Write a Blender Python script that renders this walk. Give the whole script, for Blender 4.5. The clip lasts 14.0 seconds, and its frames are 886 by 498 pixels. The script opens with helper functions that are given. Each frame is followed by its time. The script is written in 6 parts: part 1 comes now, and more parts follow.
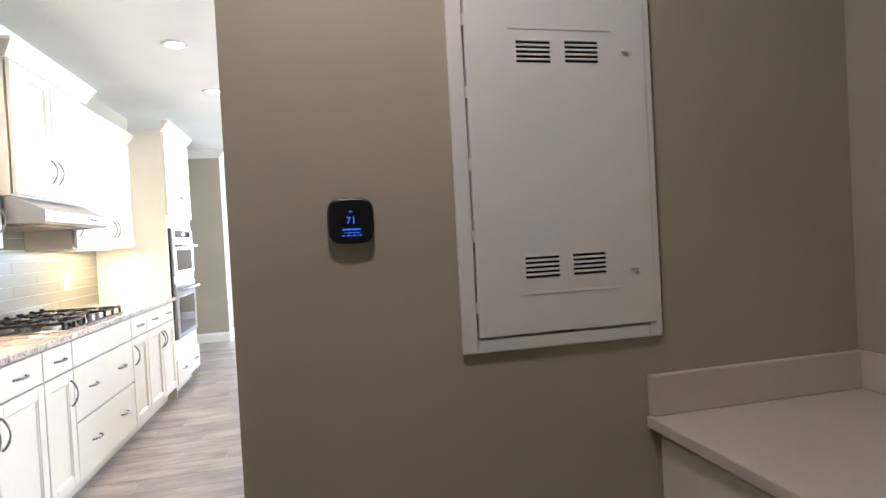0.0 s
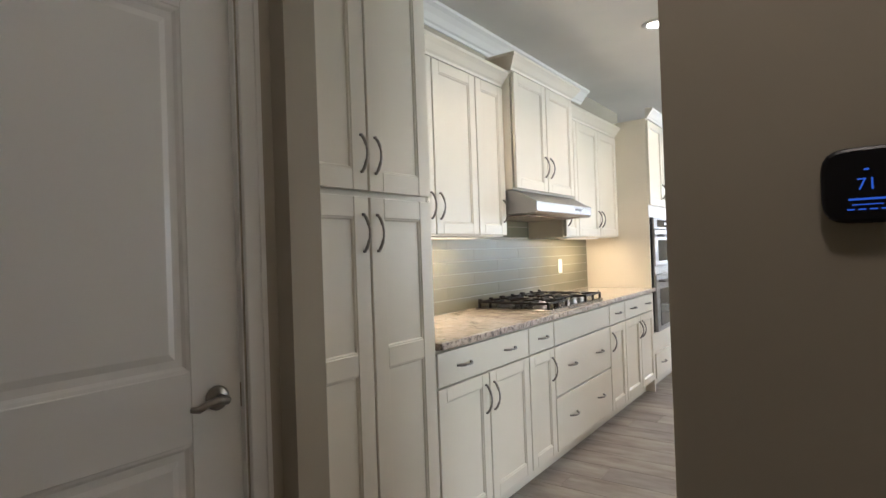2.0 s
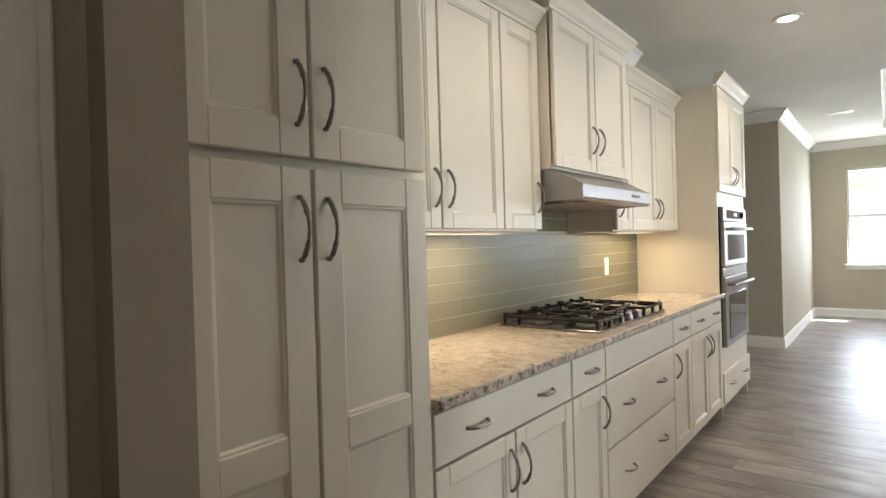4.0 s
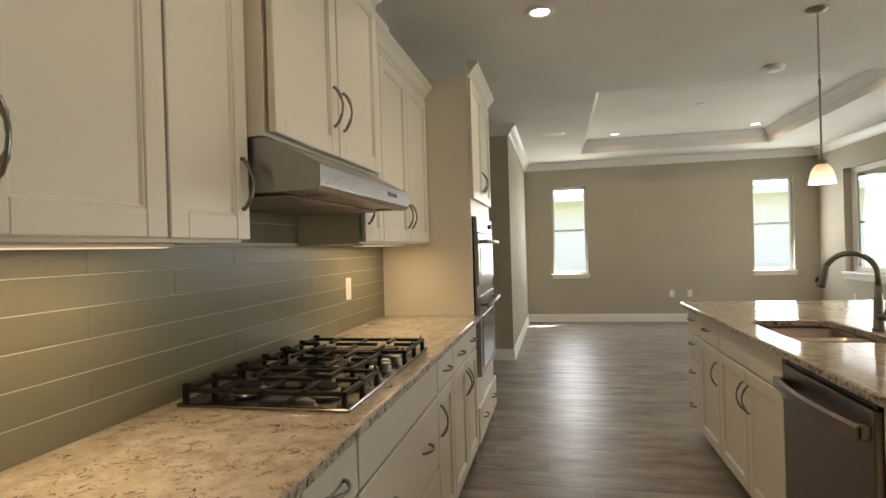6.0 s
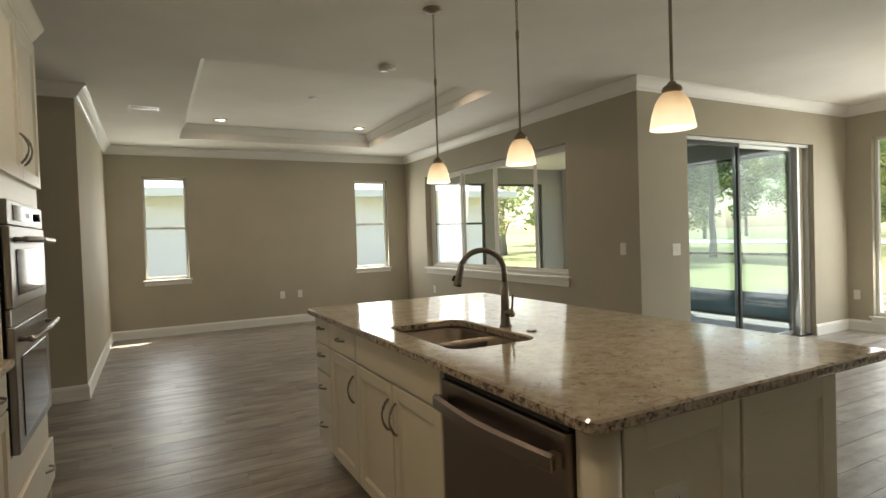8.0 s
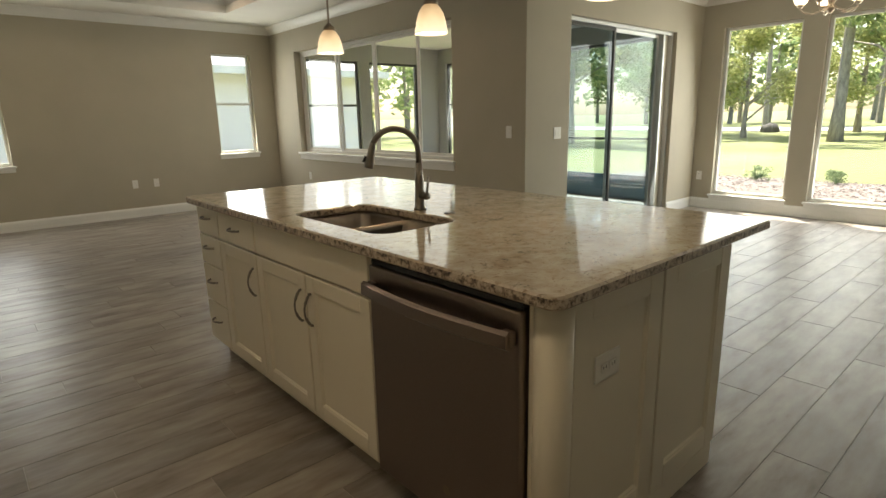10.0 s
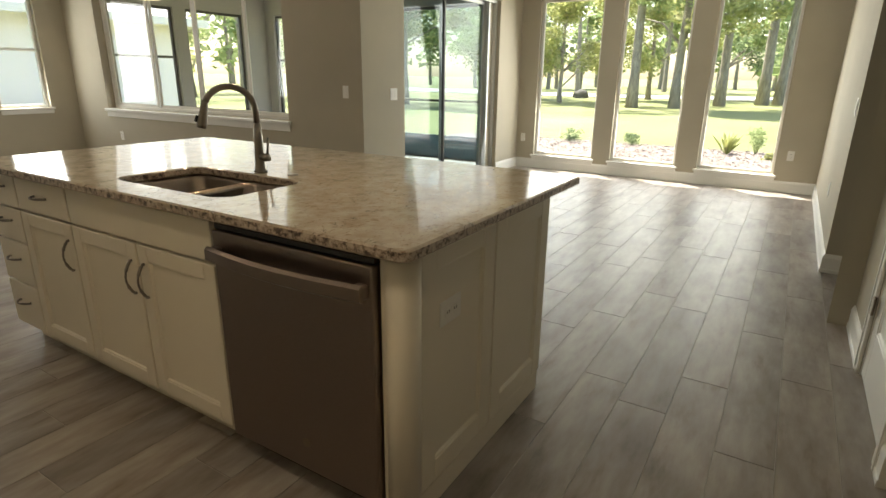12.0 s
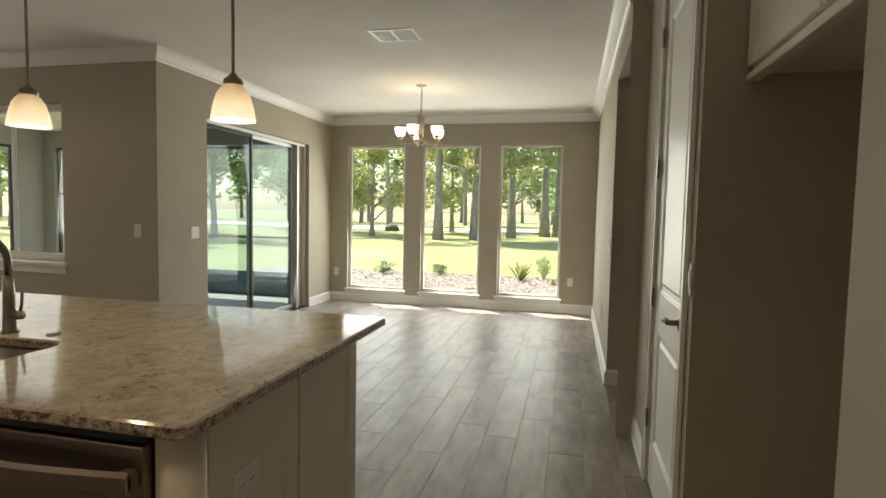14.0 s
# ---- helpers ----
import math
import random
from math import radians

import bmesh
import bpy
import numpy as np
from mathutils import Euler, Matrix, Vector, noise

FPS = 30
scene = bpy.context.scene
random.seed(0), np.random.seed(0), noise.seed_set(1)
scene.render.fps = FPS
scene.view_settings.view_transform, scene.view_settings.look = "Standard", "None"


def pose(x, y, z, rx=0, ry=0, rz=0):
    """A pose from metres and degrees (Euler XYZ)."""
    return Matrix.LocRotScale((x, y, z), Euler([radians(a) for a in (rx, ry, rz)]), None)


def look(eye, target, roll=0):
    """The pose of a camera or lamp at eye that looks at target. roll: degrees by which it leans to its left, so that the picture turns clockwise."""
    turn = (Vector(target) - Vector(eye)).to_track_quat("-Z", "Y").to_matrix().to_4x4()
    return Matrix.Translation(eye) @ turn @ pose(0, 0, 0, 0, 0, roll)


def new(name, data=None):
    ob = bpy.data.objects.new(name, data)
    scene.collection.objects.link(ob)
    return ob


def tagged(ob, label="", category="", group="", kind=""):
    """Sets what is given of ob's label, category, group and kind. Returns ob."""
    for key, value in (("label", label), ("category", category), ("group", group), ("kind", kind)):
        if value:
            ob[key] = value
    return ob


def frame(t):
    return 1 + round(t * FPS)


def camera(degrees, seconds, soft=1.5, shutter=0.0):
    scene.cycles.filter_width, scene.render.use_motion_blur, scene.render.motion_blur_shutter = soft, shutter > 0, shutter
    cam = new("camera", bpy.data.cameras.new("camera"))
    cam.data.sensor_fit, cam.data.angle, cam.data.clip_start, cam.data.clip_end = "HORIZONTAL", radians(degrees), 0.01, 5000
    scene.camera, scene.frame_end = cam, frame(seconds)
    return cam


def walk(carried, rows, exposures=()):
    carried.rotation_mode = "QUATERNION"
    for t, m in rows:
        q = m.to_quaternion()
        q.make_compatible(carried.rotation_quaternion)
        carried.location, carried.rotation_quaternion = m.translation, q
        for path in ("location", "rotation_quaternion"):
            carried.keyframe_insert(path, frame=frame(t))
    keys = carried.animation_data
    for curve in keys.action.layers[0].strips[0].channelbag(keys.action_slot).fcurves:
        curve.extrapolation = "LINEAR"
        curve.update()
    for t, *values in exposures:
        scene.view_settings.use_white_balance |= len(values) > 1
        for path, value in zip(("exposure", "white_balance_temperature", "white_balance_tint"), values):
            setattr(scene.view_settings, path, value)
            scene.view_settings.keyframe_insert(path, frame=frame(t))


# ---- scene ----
cam = camera(77.5, 14.0)
PATH = [
    (0, (0.958, 2.098, 1.298), (1.393, 4.05, 1.262), -3.1),
    (0.5, (0.978, 2.283, 1.302), (0.972, 4.283, 1.288), -2.9),
    (1, (0.99, 2.367, 1.296), (0.435, 4.288, 1.308), -2.5),
    (1.5, (0.985, 2.392, 1.283), (0.053, 4.161, 1.305), -2.1),
    (2, (1.001, 2.434, 1.276), (-0.168, 4.057, 1.292), -2.0),
    (4.5, (0.428, 3.361, 1.32), (-0.831, 4.915, 1.305), -1.7),
    (5, (0.281, 3.573, 1.317), (-0.73, 5.298, 1.31), -1.7),
    (5.5, (0.207, 3.789, 1.311), (-0.525, 5.65, 1.306), -1.9),
    (6, (0.165, 4.04, 1.335), (-0.243, 5.998, 1.332), -1.7),
    (6.5, (0.128, 4.258, 1.337), (0.108, 6.258, 1.342), -1.6),
    (7, (0.103, 4.443, 1.342), (0.476, 6.408, 1.347), -1.7),
    (7.5, (0.141, 4.638, 1.334), (0.843, 6.511, 1.33), -1.7),
    (8, (0.16, 4.778, 1.325), (1.095, 6.545, 1.279), -1.9),
    (8.5, (0.136, 4.899, 1.318), (1.224, 6.569, 1.154), -1.7),
    (9, (0.109, 4.974, 1.304), (1.298, 6.557, 1.02), -1.5),
    (11.5, (0.004, 4.999, 1.294), (1.478, 6.197, 0.668), -0.1),
    (12, (-0.014, 4.957, 1.307), (1.61, 5.959, 0.708), 0.7),
    (12.5, (-0.032, 4.925, 1.321), (1.719, 5.734, 0.794), 1.4),
    (13, (-0.043, 4.908, 1.331), (1.804, 5.558, 0.927), 1.6),
    (13.5, (-0.048, 4.904, 1.356), (1.863, 5.432, 1.094), 1.5),
    (14, (0.029, 4.919, 1.362), (1.973, 5.371, 1.231), 1.2),
]
walk(cam, [(t, look(e, a, r)) for t, e, a, r in PATH],
     exposures=[(0.0, 4.52, 5100, 14), (0.5, 4.08, 5100, 13), (1.0, 3.65, 5100, 12), (1.5, 3.5, 5250, 12), (2.2, 3.34, 5450, 11), (4.3, 2.98, 5800, 10),
                (5.0, 2.6, 6100, 10), (5.5, 2.4, 6300, 10), (6.5, 2.08, 6800, 10), (7.5, 1.86, 6850, 8), (8.0, 1.76, 6850, 7), (9.0, 1.66, 6900, 5), (11.5, 1.97, 6900, 7), (12.5, 1.81, 6900, 6), (14.0, 1.61, 6900, 5)])

# ---- light ----
SUN_TO = Vector((0.50, 0.62, 1.25)).normalized()
world = bpy.data.worlds.new("sky")
scene.world = world
world.use_nodes = True
wn = world.node_tree.nodes
sky = wn.new("ShaderNodeTexSky")
sky.sky_type = "NISHITA"
sky.sun_disc = False
sky.sun_elevation = math.asin(SUN_TO.z)
sky.sun_rotation = math.atan2(SUN_TO.x, SUN_TO.y)
sky.air_density, sky.dust_density = 1.2, 2.0
wn["Background"].inputs[1].default_value = 0.15
world.node_tree.links.new(sky.outputs[0], wn["Background"].inputs[0])
sun = new("sun", bpy.data.lights.new("sun", "SUN"))
sun.data.energy, sun.data.angle, sun.data.color = 5.0, radians(0.5), (1.0, 0.95, 0.86)
sun.matrix_world = look(SUN_TO * 40, (0, 0, 0))


def area(name, eye, target, w, h, watts, color):
    li = bpy.data.lights.new(name, "AREA")
    li.shape, li.size, li.size_y, li.energy, li.color = "RECTANGLE", w, h, watts, color
    ob = new(name, li)
    ob.matrix_world = look(eye, target)
    return ob


def bulb(name, at, watts, color, radius=0.03):
    li = bpy.data.lights.new(name, "POINT")
    li.energy, li.color, li.shadow_soft_size = watts, color, radius
    ob = new(name, li)
    ob.location = at
    return ob


def spot(name, at, watts, color, angle=120, blend=0.6, radius=0.05):
    li = bpy.data.lights.new(name, "SPOT")
    li.energy, li.color, li.spot_size, li.spot_blend, li.shadow_soft_size = watts, color, radians(angle), blend, radius
    ob = new(name, li)
    ob.location = at
    return ob


WARM, DAY = (1.0, 0.80, 0.58), (0.97, 0.98, 0.96)
C = 2.743          # ceiling
for wy in (7.75, 6.63, 5.50):
    area("daylight_dining", (7.79, wy, 1.30), (6.0, wy, 0.9), 0.85, 2.1, 6.6, DAY)
area("daylight_porch_window", (4.20, 11.27, 1.57), (2.0, 11.27, 1.3), 3.4, 1.4, 5.2, DAY)
area("daylight_slider", (5.9, 8.47, 1.15), (5.9, 6.0, 0.8), 1.9, 2.1, 2.6, DAY)
for wx in (0.36, 3.56):
    area("daylight_far_window", (wx, 13.79, 1.57), (wx, 11.0, 1.2), 0.58, 1.45, 4.6, DAY)
KITCHEN_LIGHTS = ((0.04, 5.04, C), (0.06, 6.23, C), (0.10, 7.42, C))
TRAY_TOP = 2.94
TRAY_LIGHTS = ((1.03, 12.49, TRAY_TOP), (2.905, 12.46, TRAY_TOP), (1.03, 9.82, TRAY_TOP), (2.905, 9.80, TRAY_TOP))
for p in KITCHEN_LIGHTS:
    spot("downlight_lamp", (p[0], p[1], p[2] - 0.02), 4.1, (1.0, 0.77, 0.54))
for p in TRAY_LIGHTS:
    spot("downlight_lamp", (p[0], p[1], p[2] - 0.02), 3.3, (1.0, 0.70, 0.50), 165)
PENDANTS = ((1.775, 7.86), (1.775, 6.985), (1.735, 6.065))
for p in PENDANTS:
    bulb("pendant_lamp", (p[0], p[1], 1.715), 0.6, WARM, 0.025)
CHAND = (5.94, 6.57)
CUPS = [(CHAND[0] + 0.225 * math.cos(2 * math.pi * i / 5 + 0.5), CHAND[1] + 0.225 * math.sin(2 * math.pi * i / 5 + 0.5)) for i in range(5)]
for p in CUPS:
    bulb("chandelier_lamp", (p[0], p[1], 2.245), 0.16, WARM, 0.02)
for y0, y1 in ((4.45, 5.2), (6.5, 7.2)):
    area("under_cabinet_lamp", (-0.76, (y0 + y1) / 2, 1.352), (-0.76, (y0 + y1) / 2, 0.9), 0.05, y1 - y0, 0.55, (1.0, 0.72, 0.42))
HALL_LAMP = (1.04, 2.78)
spot("hall_lamp", (*HALL_LAMP, C - 0.09), 0.92, (1.0, 0.62, 0.41), 165, 0.8, 0.07)


# ---- materials ----
def material(name, rough=0.5, metal=0.0):
    m = bpy.data.materials.new(name)
    m.use_nodes = True
    b = m.node_tree.nodes["Principled BSDF"]
    b.inputs["Roughness"].default_value, b.inputs["Metallic"].default_value = rough, metal
    return m, m.node_tree.nodes, m.node_tree.links, b


def coords(n, l, scale=(1, 1, 1), world_space=True):
    t = n.new("ShaderNodeNewGeometry" if world_space else "ShaderNodeTexCoord")
    mp = n.new("ShaderNodeMapping")
    mp.inputs["Scale"].default_value = scale
    l.new(t.outputs["Position" if world_space else "Object"], mp.inputs["Vector"])
    return mp.outputs["Vector"]


def noise_tex(n, l, vec, scale, detail=4, rough=0.55):
    t = n.new("ShaderNodeTexNoise")
    t.inputs["Scale"].default_value, t.inputs["Detail"].default_value, t.inputs["Roughness"].default_value = scale, detail, rough
    l.new(vec, t.inputs["Vector"])
    return t.outputs["Fac"]


def ramp(n, l, fac, stops):
    r = n.new("ShaderNodeValToRGB")
    e = r.color_ramp.elements
    while len(e) < len(stops):
        e.new(0.5)
    for k, (p, c) in zip(e, stops):
        k.position, k.color = p, (*c, 1)
    l.new(fac, r.inputs["Fac"])
    return r.outputs["Color"]


def mix(n, l, fac, a, b, blend="MIX"):
    m = n.new("ShaderNodeMix")
    m.data_type, m.blend_type = "RGBA", blend
    for sock, v in ((m.inputs[0], fac), (m.inputs[6], a), (m.inputs[7], b)):
        if hasattr(v, "is_linked"):
            l.new(v, sock)
        else:
            sock.default_value = v if isinstance(v, float) else (*v, 1)
    return m.outputs[2]


def bump(n, l, b, height, strength, dist=0.002):
    k = n.new("ShaderNodeBump")
    k.inputs["Strength"].default_value, k.inputs["Distance"].default_value = strength, dist
    l.new(height, k.inputs["Height"])
    l.new(k.outputs["Normal"], b.inputs["Normal"])


def painted(name, color, rough, grain=220, strength=0.12, drift=0.05, spec=0.5):
    """A painted surface: faint large drift of tone and a fine roller grain."""
    m, n, l, b = material(name, rough)
    v = coords(n, l)
    lo = tuple(c * (1 - drift) for c in color)
    hi = tuple(min(1, c * (1 + drift)) for c in color)
    l.new(ramp(n, l, noise_tex(n, l, v, 1.3, 3), [(0.3, lo), (0.7, hi)]), b.inputs["Base Color"])
    b.inputs["Specular IOR Level"].default_value = spec
    bump(n, l, b, noise_tex(n, l, v, grain, 3), strength, 0.001)
    return m


def metal_mat(name, color, rough, stretch=(1, 1, 1), scale=90):
    m, n, l, b = material(name, rough, 1.0)
    v = coords(n, l, stretch)
    f = noise_tex(n, l, v, scale, 3)
    lo = tuple(c * 0.88 for c in color)
    l.new(ramp(n, l, f, [(0.3, lo), (0.7, color)]), b.inputs["Base Color"])
    r = n.new("ShaderNodeMapRange")
    r.inputs[3].default_value, r.inputs[4].default_value = rough * 0.8, rough * 1.25
    l.new(f, r.inputs[0])
    l.new(r.outputs[0], b.inputs["Roughness"])
    return m


def glow(name, color, strength, base=(0.85, 0.8, 0.72)):
    m, n, l, b = material(name, 0.4)
    b.inputs["Base Color"].default_value = (*base, 1)
    b.inputs["Emission Color"].default_value = (*color, 1)
    b.inputs["Emission Strength"].default_value = strength
    return m


WALL = painted("wall_paint_greige", (0.43, 0.39, 0.305), 0.75, 260, 0.15)
CEIL = painted("ceiling_paint", (0.79, 0.77, 0.715), 0.9, 90, 0.35)
TRIM = painted("trim_paint_white", (0.80, 0.79, 0.75), 0.35, 150, 0.04, 0.02)
CAB = painted("cabinet_paint_ivory", (0.76, 0.71, 0.60), 0.32, 160, 0.04, 0.03)
# near-black paint standing in for the shade inside the ceiling vents
GAP = painted("vent_gap_shade", (0.05, 0.048, 0.045), 0.6, 100, 0.05)
STEEL = metal_mat("brushed_steel", (0.31, 0.26, 0.235), 0.32, (1, 1, 14), 60)
SINK_STEEL = metal_mat("satin_sink_steel", (0.66, 0.58, 0.52), 0.36, (14, 1, 14), 60)
TRAY_STEEL = metal_mat("polished_tray_steel", (0.22, 0.20, 0.19), 0.16, (1, 1, 14), 60)
STEEL_H = metal_mat("brushed_steel_level", (0.36, 0.345, 0.335), 0.28, (14, 1, 14), 60)
NICKEL = metal_mat("satin_nickel", (0.310, 0.285, 0.254), 0.30)
BRASSY = metal_mat("aged_brassy_nickel", (0.52, 0.43, 0.33), 0.34)
CHAIN = metal_mat("antique_nickel", (0.36, 0.30, 0.24), 0.38)
IRON = painted("cast_iron", (0.014, 0.012, 0.011), 0.5, 300, 0.4, spec=0.25)
BLACK = painted("black_plastic", (0.012, 0.012, 0.014), 0.25, 200, 0.03)
DARKFRAME = painted("bronze_aluminium", (0.035, 0.035, 0.035), 0.4, 200, 0.03)
PLATE = painted("white_plastic", (0.80, 0.79, 0.75), 0.35, 200, 0.02, 0.01)
SHADE_GLASS = glow("lit_alabaster_glass", (1.0, 0.82, 0.60), 0.75)
def lit_shade(name, z_hot, z_cool):
    """Alabaster glass with a bulb inside: hottest by the bulb, ambering away from it."""
    m, n, l, b = material(name, 0.35)
    b.inputs["Base Color"].default_value = (0.80, 0.70, 0.56, 1)
    geo = n.new("ShaderNodeNewGeometry")
    sep = n.new("ShaderNodeSeparateXYZ")
    l.new(geo.outputs["Position"], sep.inputs[0])
    mr = n.new("ShaderNodeMapRange")
    mr.inputs[1].default_value, mr.inputs[2].default_value = z_hot, z_cool
    l.new(sep.outputs["Z"], mr.inputs[0])
    cloud = noise_tex(n, l, coords(n, l), 22, 3)
    ad = n.new("ShaderNodeMath")
    ad.operation = "MULTIPLY_ADD"
    ad.inputs[1].default_value, ad.inputs[2].default_value = 0.35, -0.17
    l.new(cloud, ad.inputs[0])
    sm = n.new("ShaderNodeMath")
    sm.operation = "ADD"
    l.new(mr.outputs[0], sm.inputs[0])
    l.new(ad.outputs[0], sm.inputs[1])
    l.new(ramp(n, l, sm.outputs[0], [(0.0, (1.0, 0.86, 0.62)), (0.45, (0.86, 0.62, 0.36)), (1.0, (0.30, 0.17, 0.08))]), b.inputs["Emission Color"])
    b.inputs["Emission Strength"].default_value = 0.34
    return m


PENDANT_GLASS = lit_shade("lit_pendant_glass", 1.665, 1.79)
LAMP_FACE = glow("lit_lamp_face", (1.0, 0.88, 0.70), 1.8)


def stone(name):
    m, n, l, b = material(name, 0.09)
    v = coords(n, l, (1.0, 1.0, 1.0))
    warp = n.new("ShaderNodeVectorMath")
    warp.operation = "MULTIPLY_ADD"
    nz = n.new("ShaderNodeTexNoise")
    nz.inputs["Scale"].default_value, nz.inputs["Detail"].default_value = 9, 4
    l.new(v, nz.inputs["Vector"])
    l.new(nz.outputs["Color"], warp.inputs[0])
    warp.inputs[1].default_value = (0.16, 0.16, 0.16)
    l.new(v, warp.inputs[2])
    mp = n.new("ShaderNodeMapping")
    mp.inputs["Rotation"].default_value = (0, 0, 0.5)
    mp.inputs["Scale"].default_value = (1.0, 2.2, 1.6)
    l.new(warp.outputs[0], mp.inputs["Vector"])
    base = ramp(n, l, noise_tex(n, l, v, 16, 7, 0.72), [(0.30, (0.36, 0.285, 0.21)), (0.46, (0.50, 0.425, 0.335)), (0.64, (0.62, 0.555, 0.465))])
    fleck = ramp(n, l, noise_tex(n, l, mp.outputs[0], 30, 6, 0.72), [(0.585, (0, 0, 0)), (0.61, (1, 1, 1))])
    brown = mix(n, l, fleck, base, (0.29, 0.205, 0.145))
    # dark threads: thin bands of a warped noise, kept only in scattered patches
    th_ = ramp(n, l, noise_tex(n, l, mp.outputs[0], 19, 3, 0.55), [(0.470, (0, 0, 0)), (0.492, (1, 1, 1)), (0.508, (1, 1, 1)), (0.530, (0, 0, 0))])
    where = ramp(n, l, noise_tex(n, l, v, 13, 4, 0.6), [(0.54, (0, 0, 0)), (0.62, (1, 1, 1))])
    thread = mix(n, l, 1.0, th_, where, "MULTIPLY")
    col = mix(n, l, thread, brown, (0.075, 0.055, 0.045))
    dark = ramp(n, l, noise_tex(n, l, mp.outputs[0], 58, 4, 0.6), [(0.66, (0, 0, 0)), (0.69, (1, 1, 1))])
    col = mix(n, l, dark, col, (0.09, 0.065, 0.055))
    l.new(col, b.inputs["Base Color"])
    bump(n, l, b, noise_tex(n, l, v, 60, 3), 0.03, 0.001)
    return m


STONE = stone("speckled_quartz")


def edge_stone(name):
    m, n, l, b = material(name, 0.35)
    v = coords(n, l, (1, 1, 1))
    l.new(ramp(n, l, noise_tex(n, l, v, 46, 6, 0.78), [(0.40, (0.04, 0.03, 0.025)), (0.455, (0.20, 0.15, 0.11)), (0.51, (0.44, 0.36, 0.28)), (0.62, (0.60, 0.53, 0.44))]), b.inputs["Base Color"])
    bump(n, l, b, noise_tex(n, l, v, 70, 4), 0.7, 0.004)
    return m


STONE_EDGE = edge_stone("chiselled_quartz_edge")


def plank_mat(name):
    """Wood-look tile: grain along x, a tone for each plank."""
    m, n, l, b = material(name, 0.38)
    info = n.new("ShaderNodeObjectInfo")
    geo = n.new("ShaderNodeNewGeometry")
    add = n.new("ShaderNodeMath")
    add.operation = "ADD"
    l.new(info.outputs["Random"], add.inputs[0])
    l.new(geo.outputs["Random Per Island"], add.inputs[1])
    off = n.new("ShaderNodeCombineXYZ")
    mul = n.new("ShaderNodeMath")
    mul.operation = "MULTIPLY"
    mul.inputs[1].default_value = 37.0
    l.new(add.outputs[0], mul.inputs[0])
    for i in range(3):
        l.new(mul.outputs[0], off.inputs[i])
    va = n.new("ShaderNodeVectorMath")
    l.new(geo.outputs["Position"], va.inputs[0])
    l.new(off.outputs[0], va.inputs[1])
    mp = n.new("ShaderNodeMapping")
    mp.inputs["Scale"].default_value = (1.0, 4.0, 1.0)
    l.new(va.outputs[0], mp.inputs["Vector"])
    grain = noise_tex(n, l, mp.outputs[0], 3.0, 6, 0.60)
    col = ramp(n, l, grain, [(0.28, (0.20, 0.166, 0.142)), (0.42, (0.315, 0.282, 0.25)), (0.58, (0.385, 0.356, 0.325)), (0.75, (0.44, 0.416, 0.386))])
    mp2 = n.new("ShaderNodeMapping")
    mp2.inputs["Scale"].default_value = (1.0, 2.6, 1.0)
    l.new(va.outputs[0], mp2.inputs["Vector"])
    cloud = ramp(n, l, noise_tex(n, l, mp2.outputs[0], 2.6, 3), [(0.35, (0.70, 0.68, 0.67)), (0.62, (1, 1, 1))])
    col = mix(n, l, 1.0, col, cloud, "MULTIPLY")
    fr = n.new("ShaderNodeMath")
    fr.operation = "FRACT"
    l.new(add.outputs[0], fr.inputs[0])
    tone = ramp(n, l, fr.outputs[0], [(0.0, (0.78, 0.78, 0.79)), (0.5, (0.97, 0.95, 0.93)), (1.0, (1.0, 1.0, 1.0))])
    l.new(mix(n, l, 1.0, col, tone, "MULTIPLY"), b.inputs["Base Color"])
    b.inputs["Specular IOR Level"].default_value = 0.35
    bump(n, l, b, grain, 0.12, 0.001)
    return m


PLANK = plank_mat("wood_look_tile")
GROUT = painted("floor_grout", (0.39, 0.36, 0.325), 0.85, 300, 0.3)
TILE_GROUT = painted("wall_tile_grout", (0.54, 0.52, 0.44), 0.8, 300, 0.2)


def tile_mat():
    m, n, l, b = material("sage_glass_tile", 0.28)
    info = n.new("ShaderNodeObjectInfo")
    l.new(ramp(n, l, info.outputs["Random"], [(0.0, (0.178, 0.168, 0.108)), (1.0, (0.208, 0.194, 0.130))]), b.inputs["Base Color"])
    b.inputs["Specular IOR Level"].default_value = 0.35
    v = coords(n, l)
    bump(n, l, b, noise_tex(n, l, v, 30, 2), 0.05, 0.001)
    return m


TILE = tile_mat()


def glass_mat(name, tint=(0.93, 0.97, 0.96), gloss=1.0):
    m, n, l, b = material(name, 0.0)
    out = n["Material Output"]
    tr = n.new("ShaderNodeBsdfTransparent")
    tr.inputs["Color"].default_value = (*tint, 1)
    gl = n.new("ShaderNodeBsdfGlossy")
    gl.inputs["Roughness"].default_value = 0.0
    lw = n.new("ShaderNodeLayerWeight")
    pw5 = n.new("ShaderNodeMath")
    pw5.operation = "POWER"
    pw5.inputs[1].default_value = 4.0
    l.new(lw.outputs["Facing"], pw5.inputs[0])
    mul = n.new("ShaderNodeMath")
    mul.operation = "MULTIPLY_ADD"
    mul.inputs[1].default_value, mul.inputs[2].default_value = 0.7, 0.035 * gloss
    l.new(pw5.outputs[0], mul.inputs[0])
    ms = n.new("ShaderNodeMixShader")
    l.new(mul.outputs[0], ms.inputs[0])
    l.new(tr.outputs[0], ms.inputs[1])
    l.new(gl.outputs[0], ms.inputs[2])
    l.new(ms.outputs[0], out.inputs["Surface"])
    return m


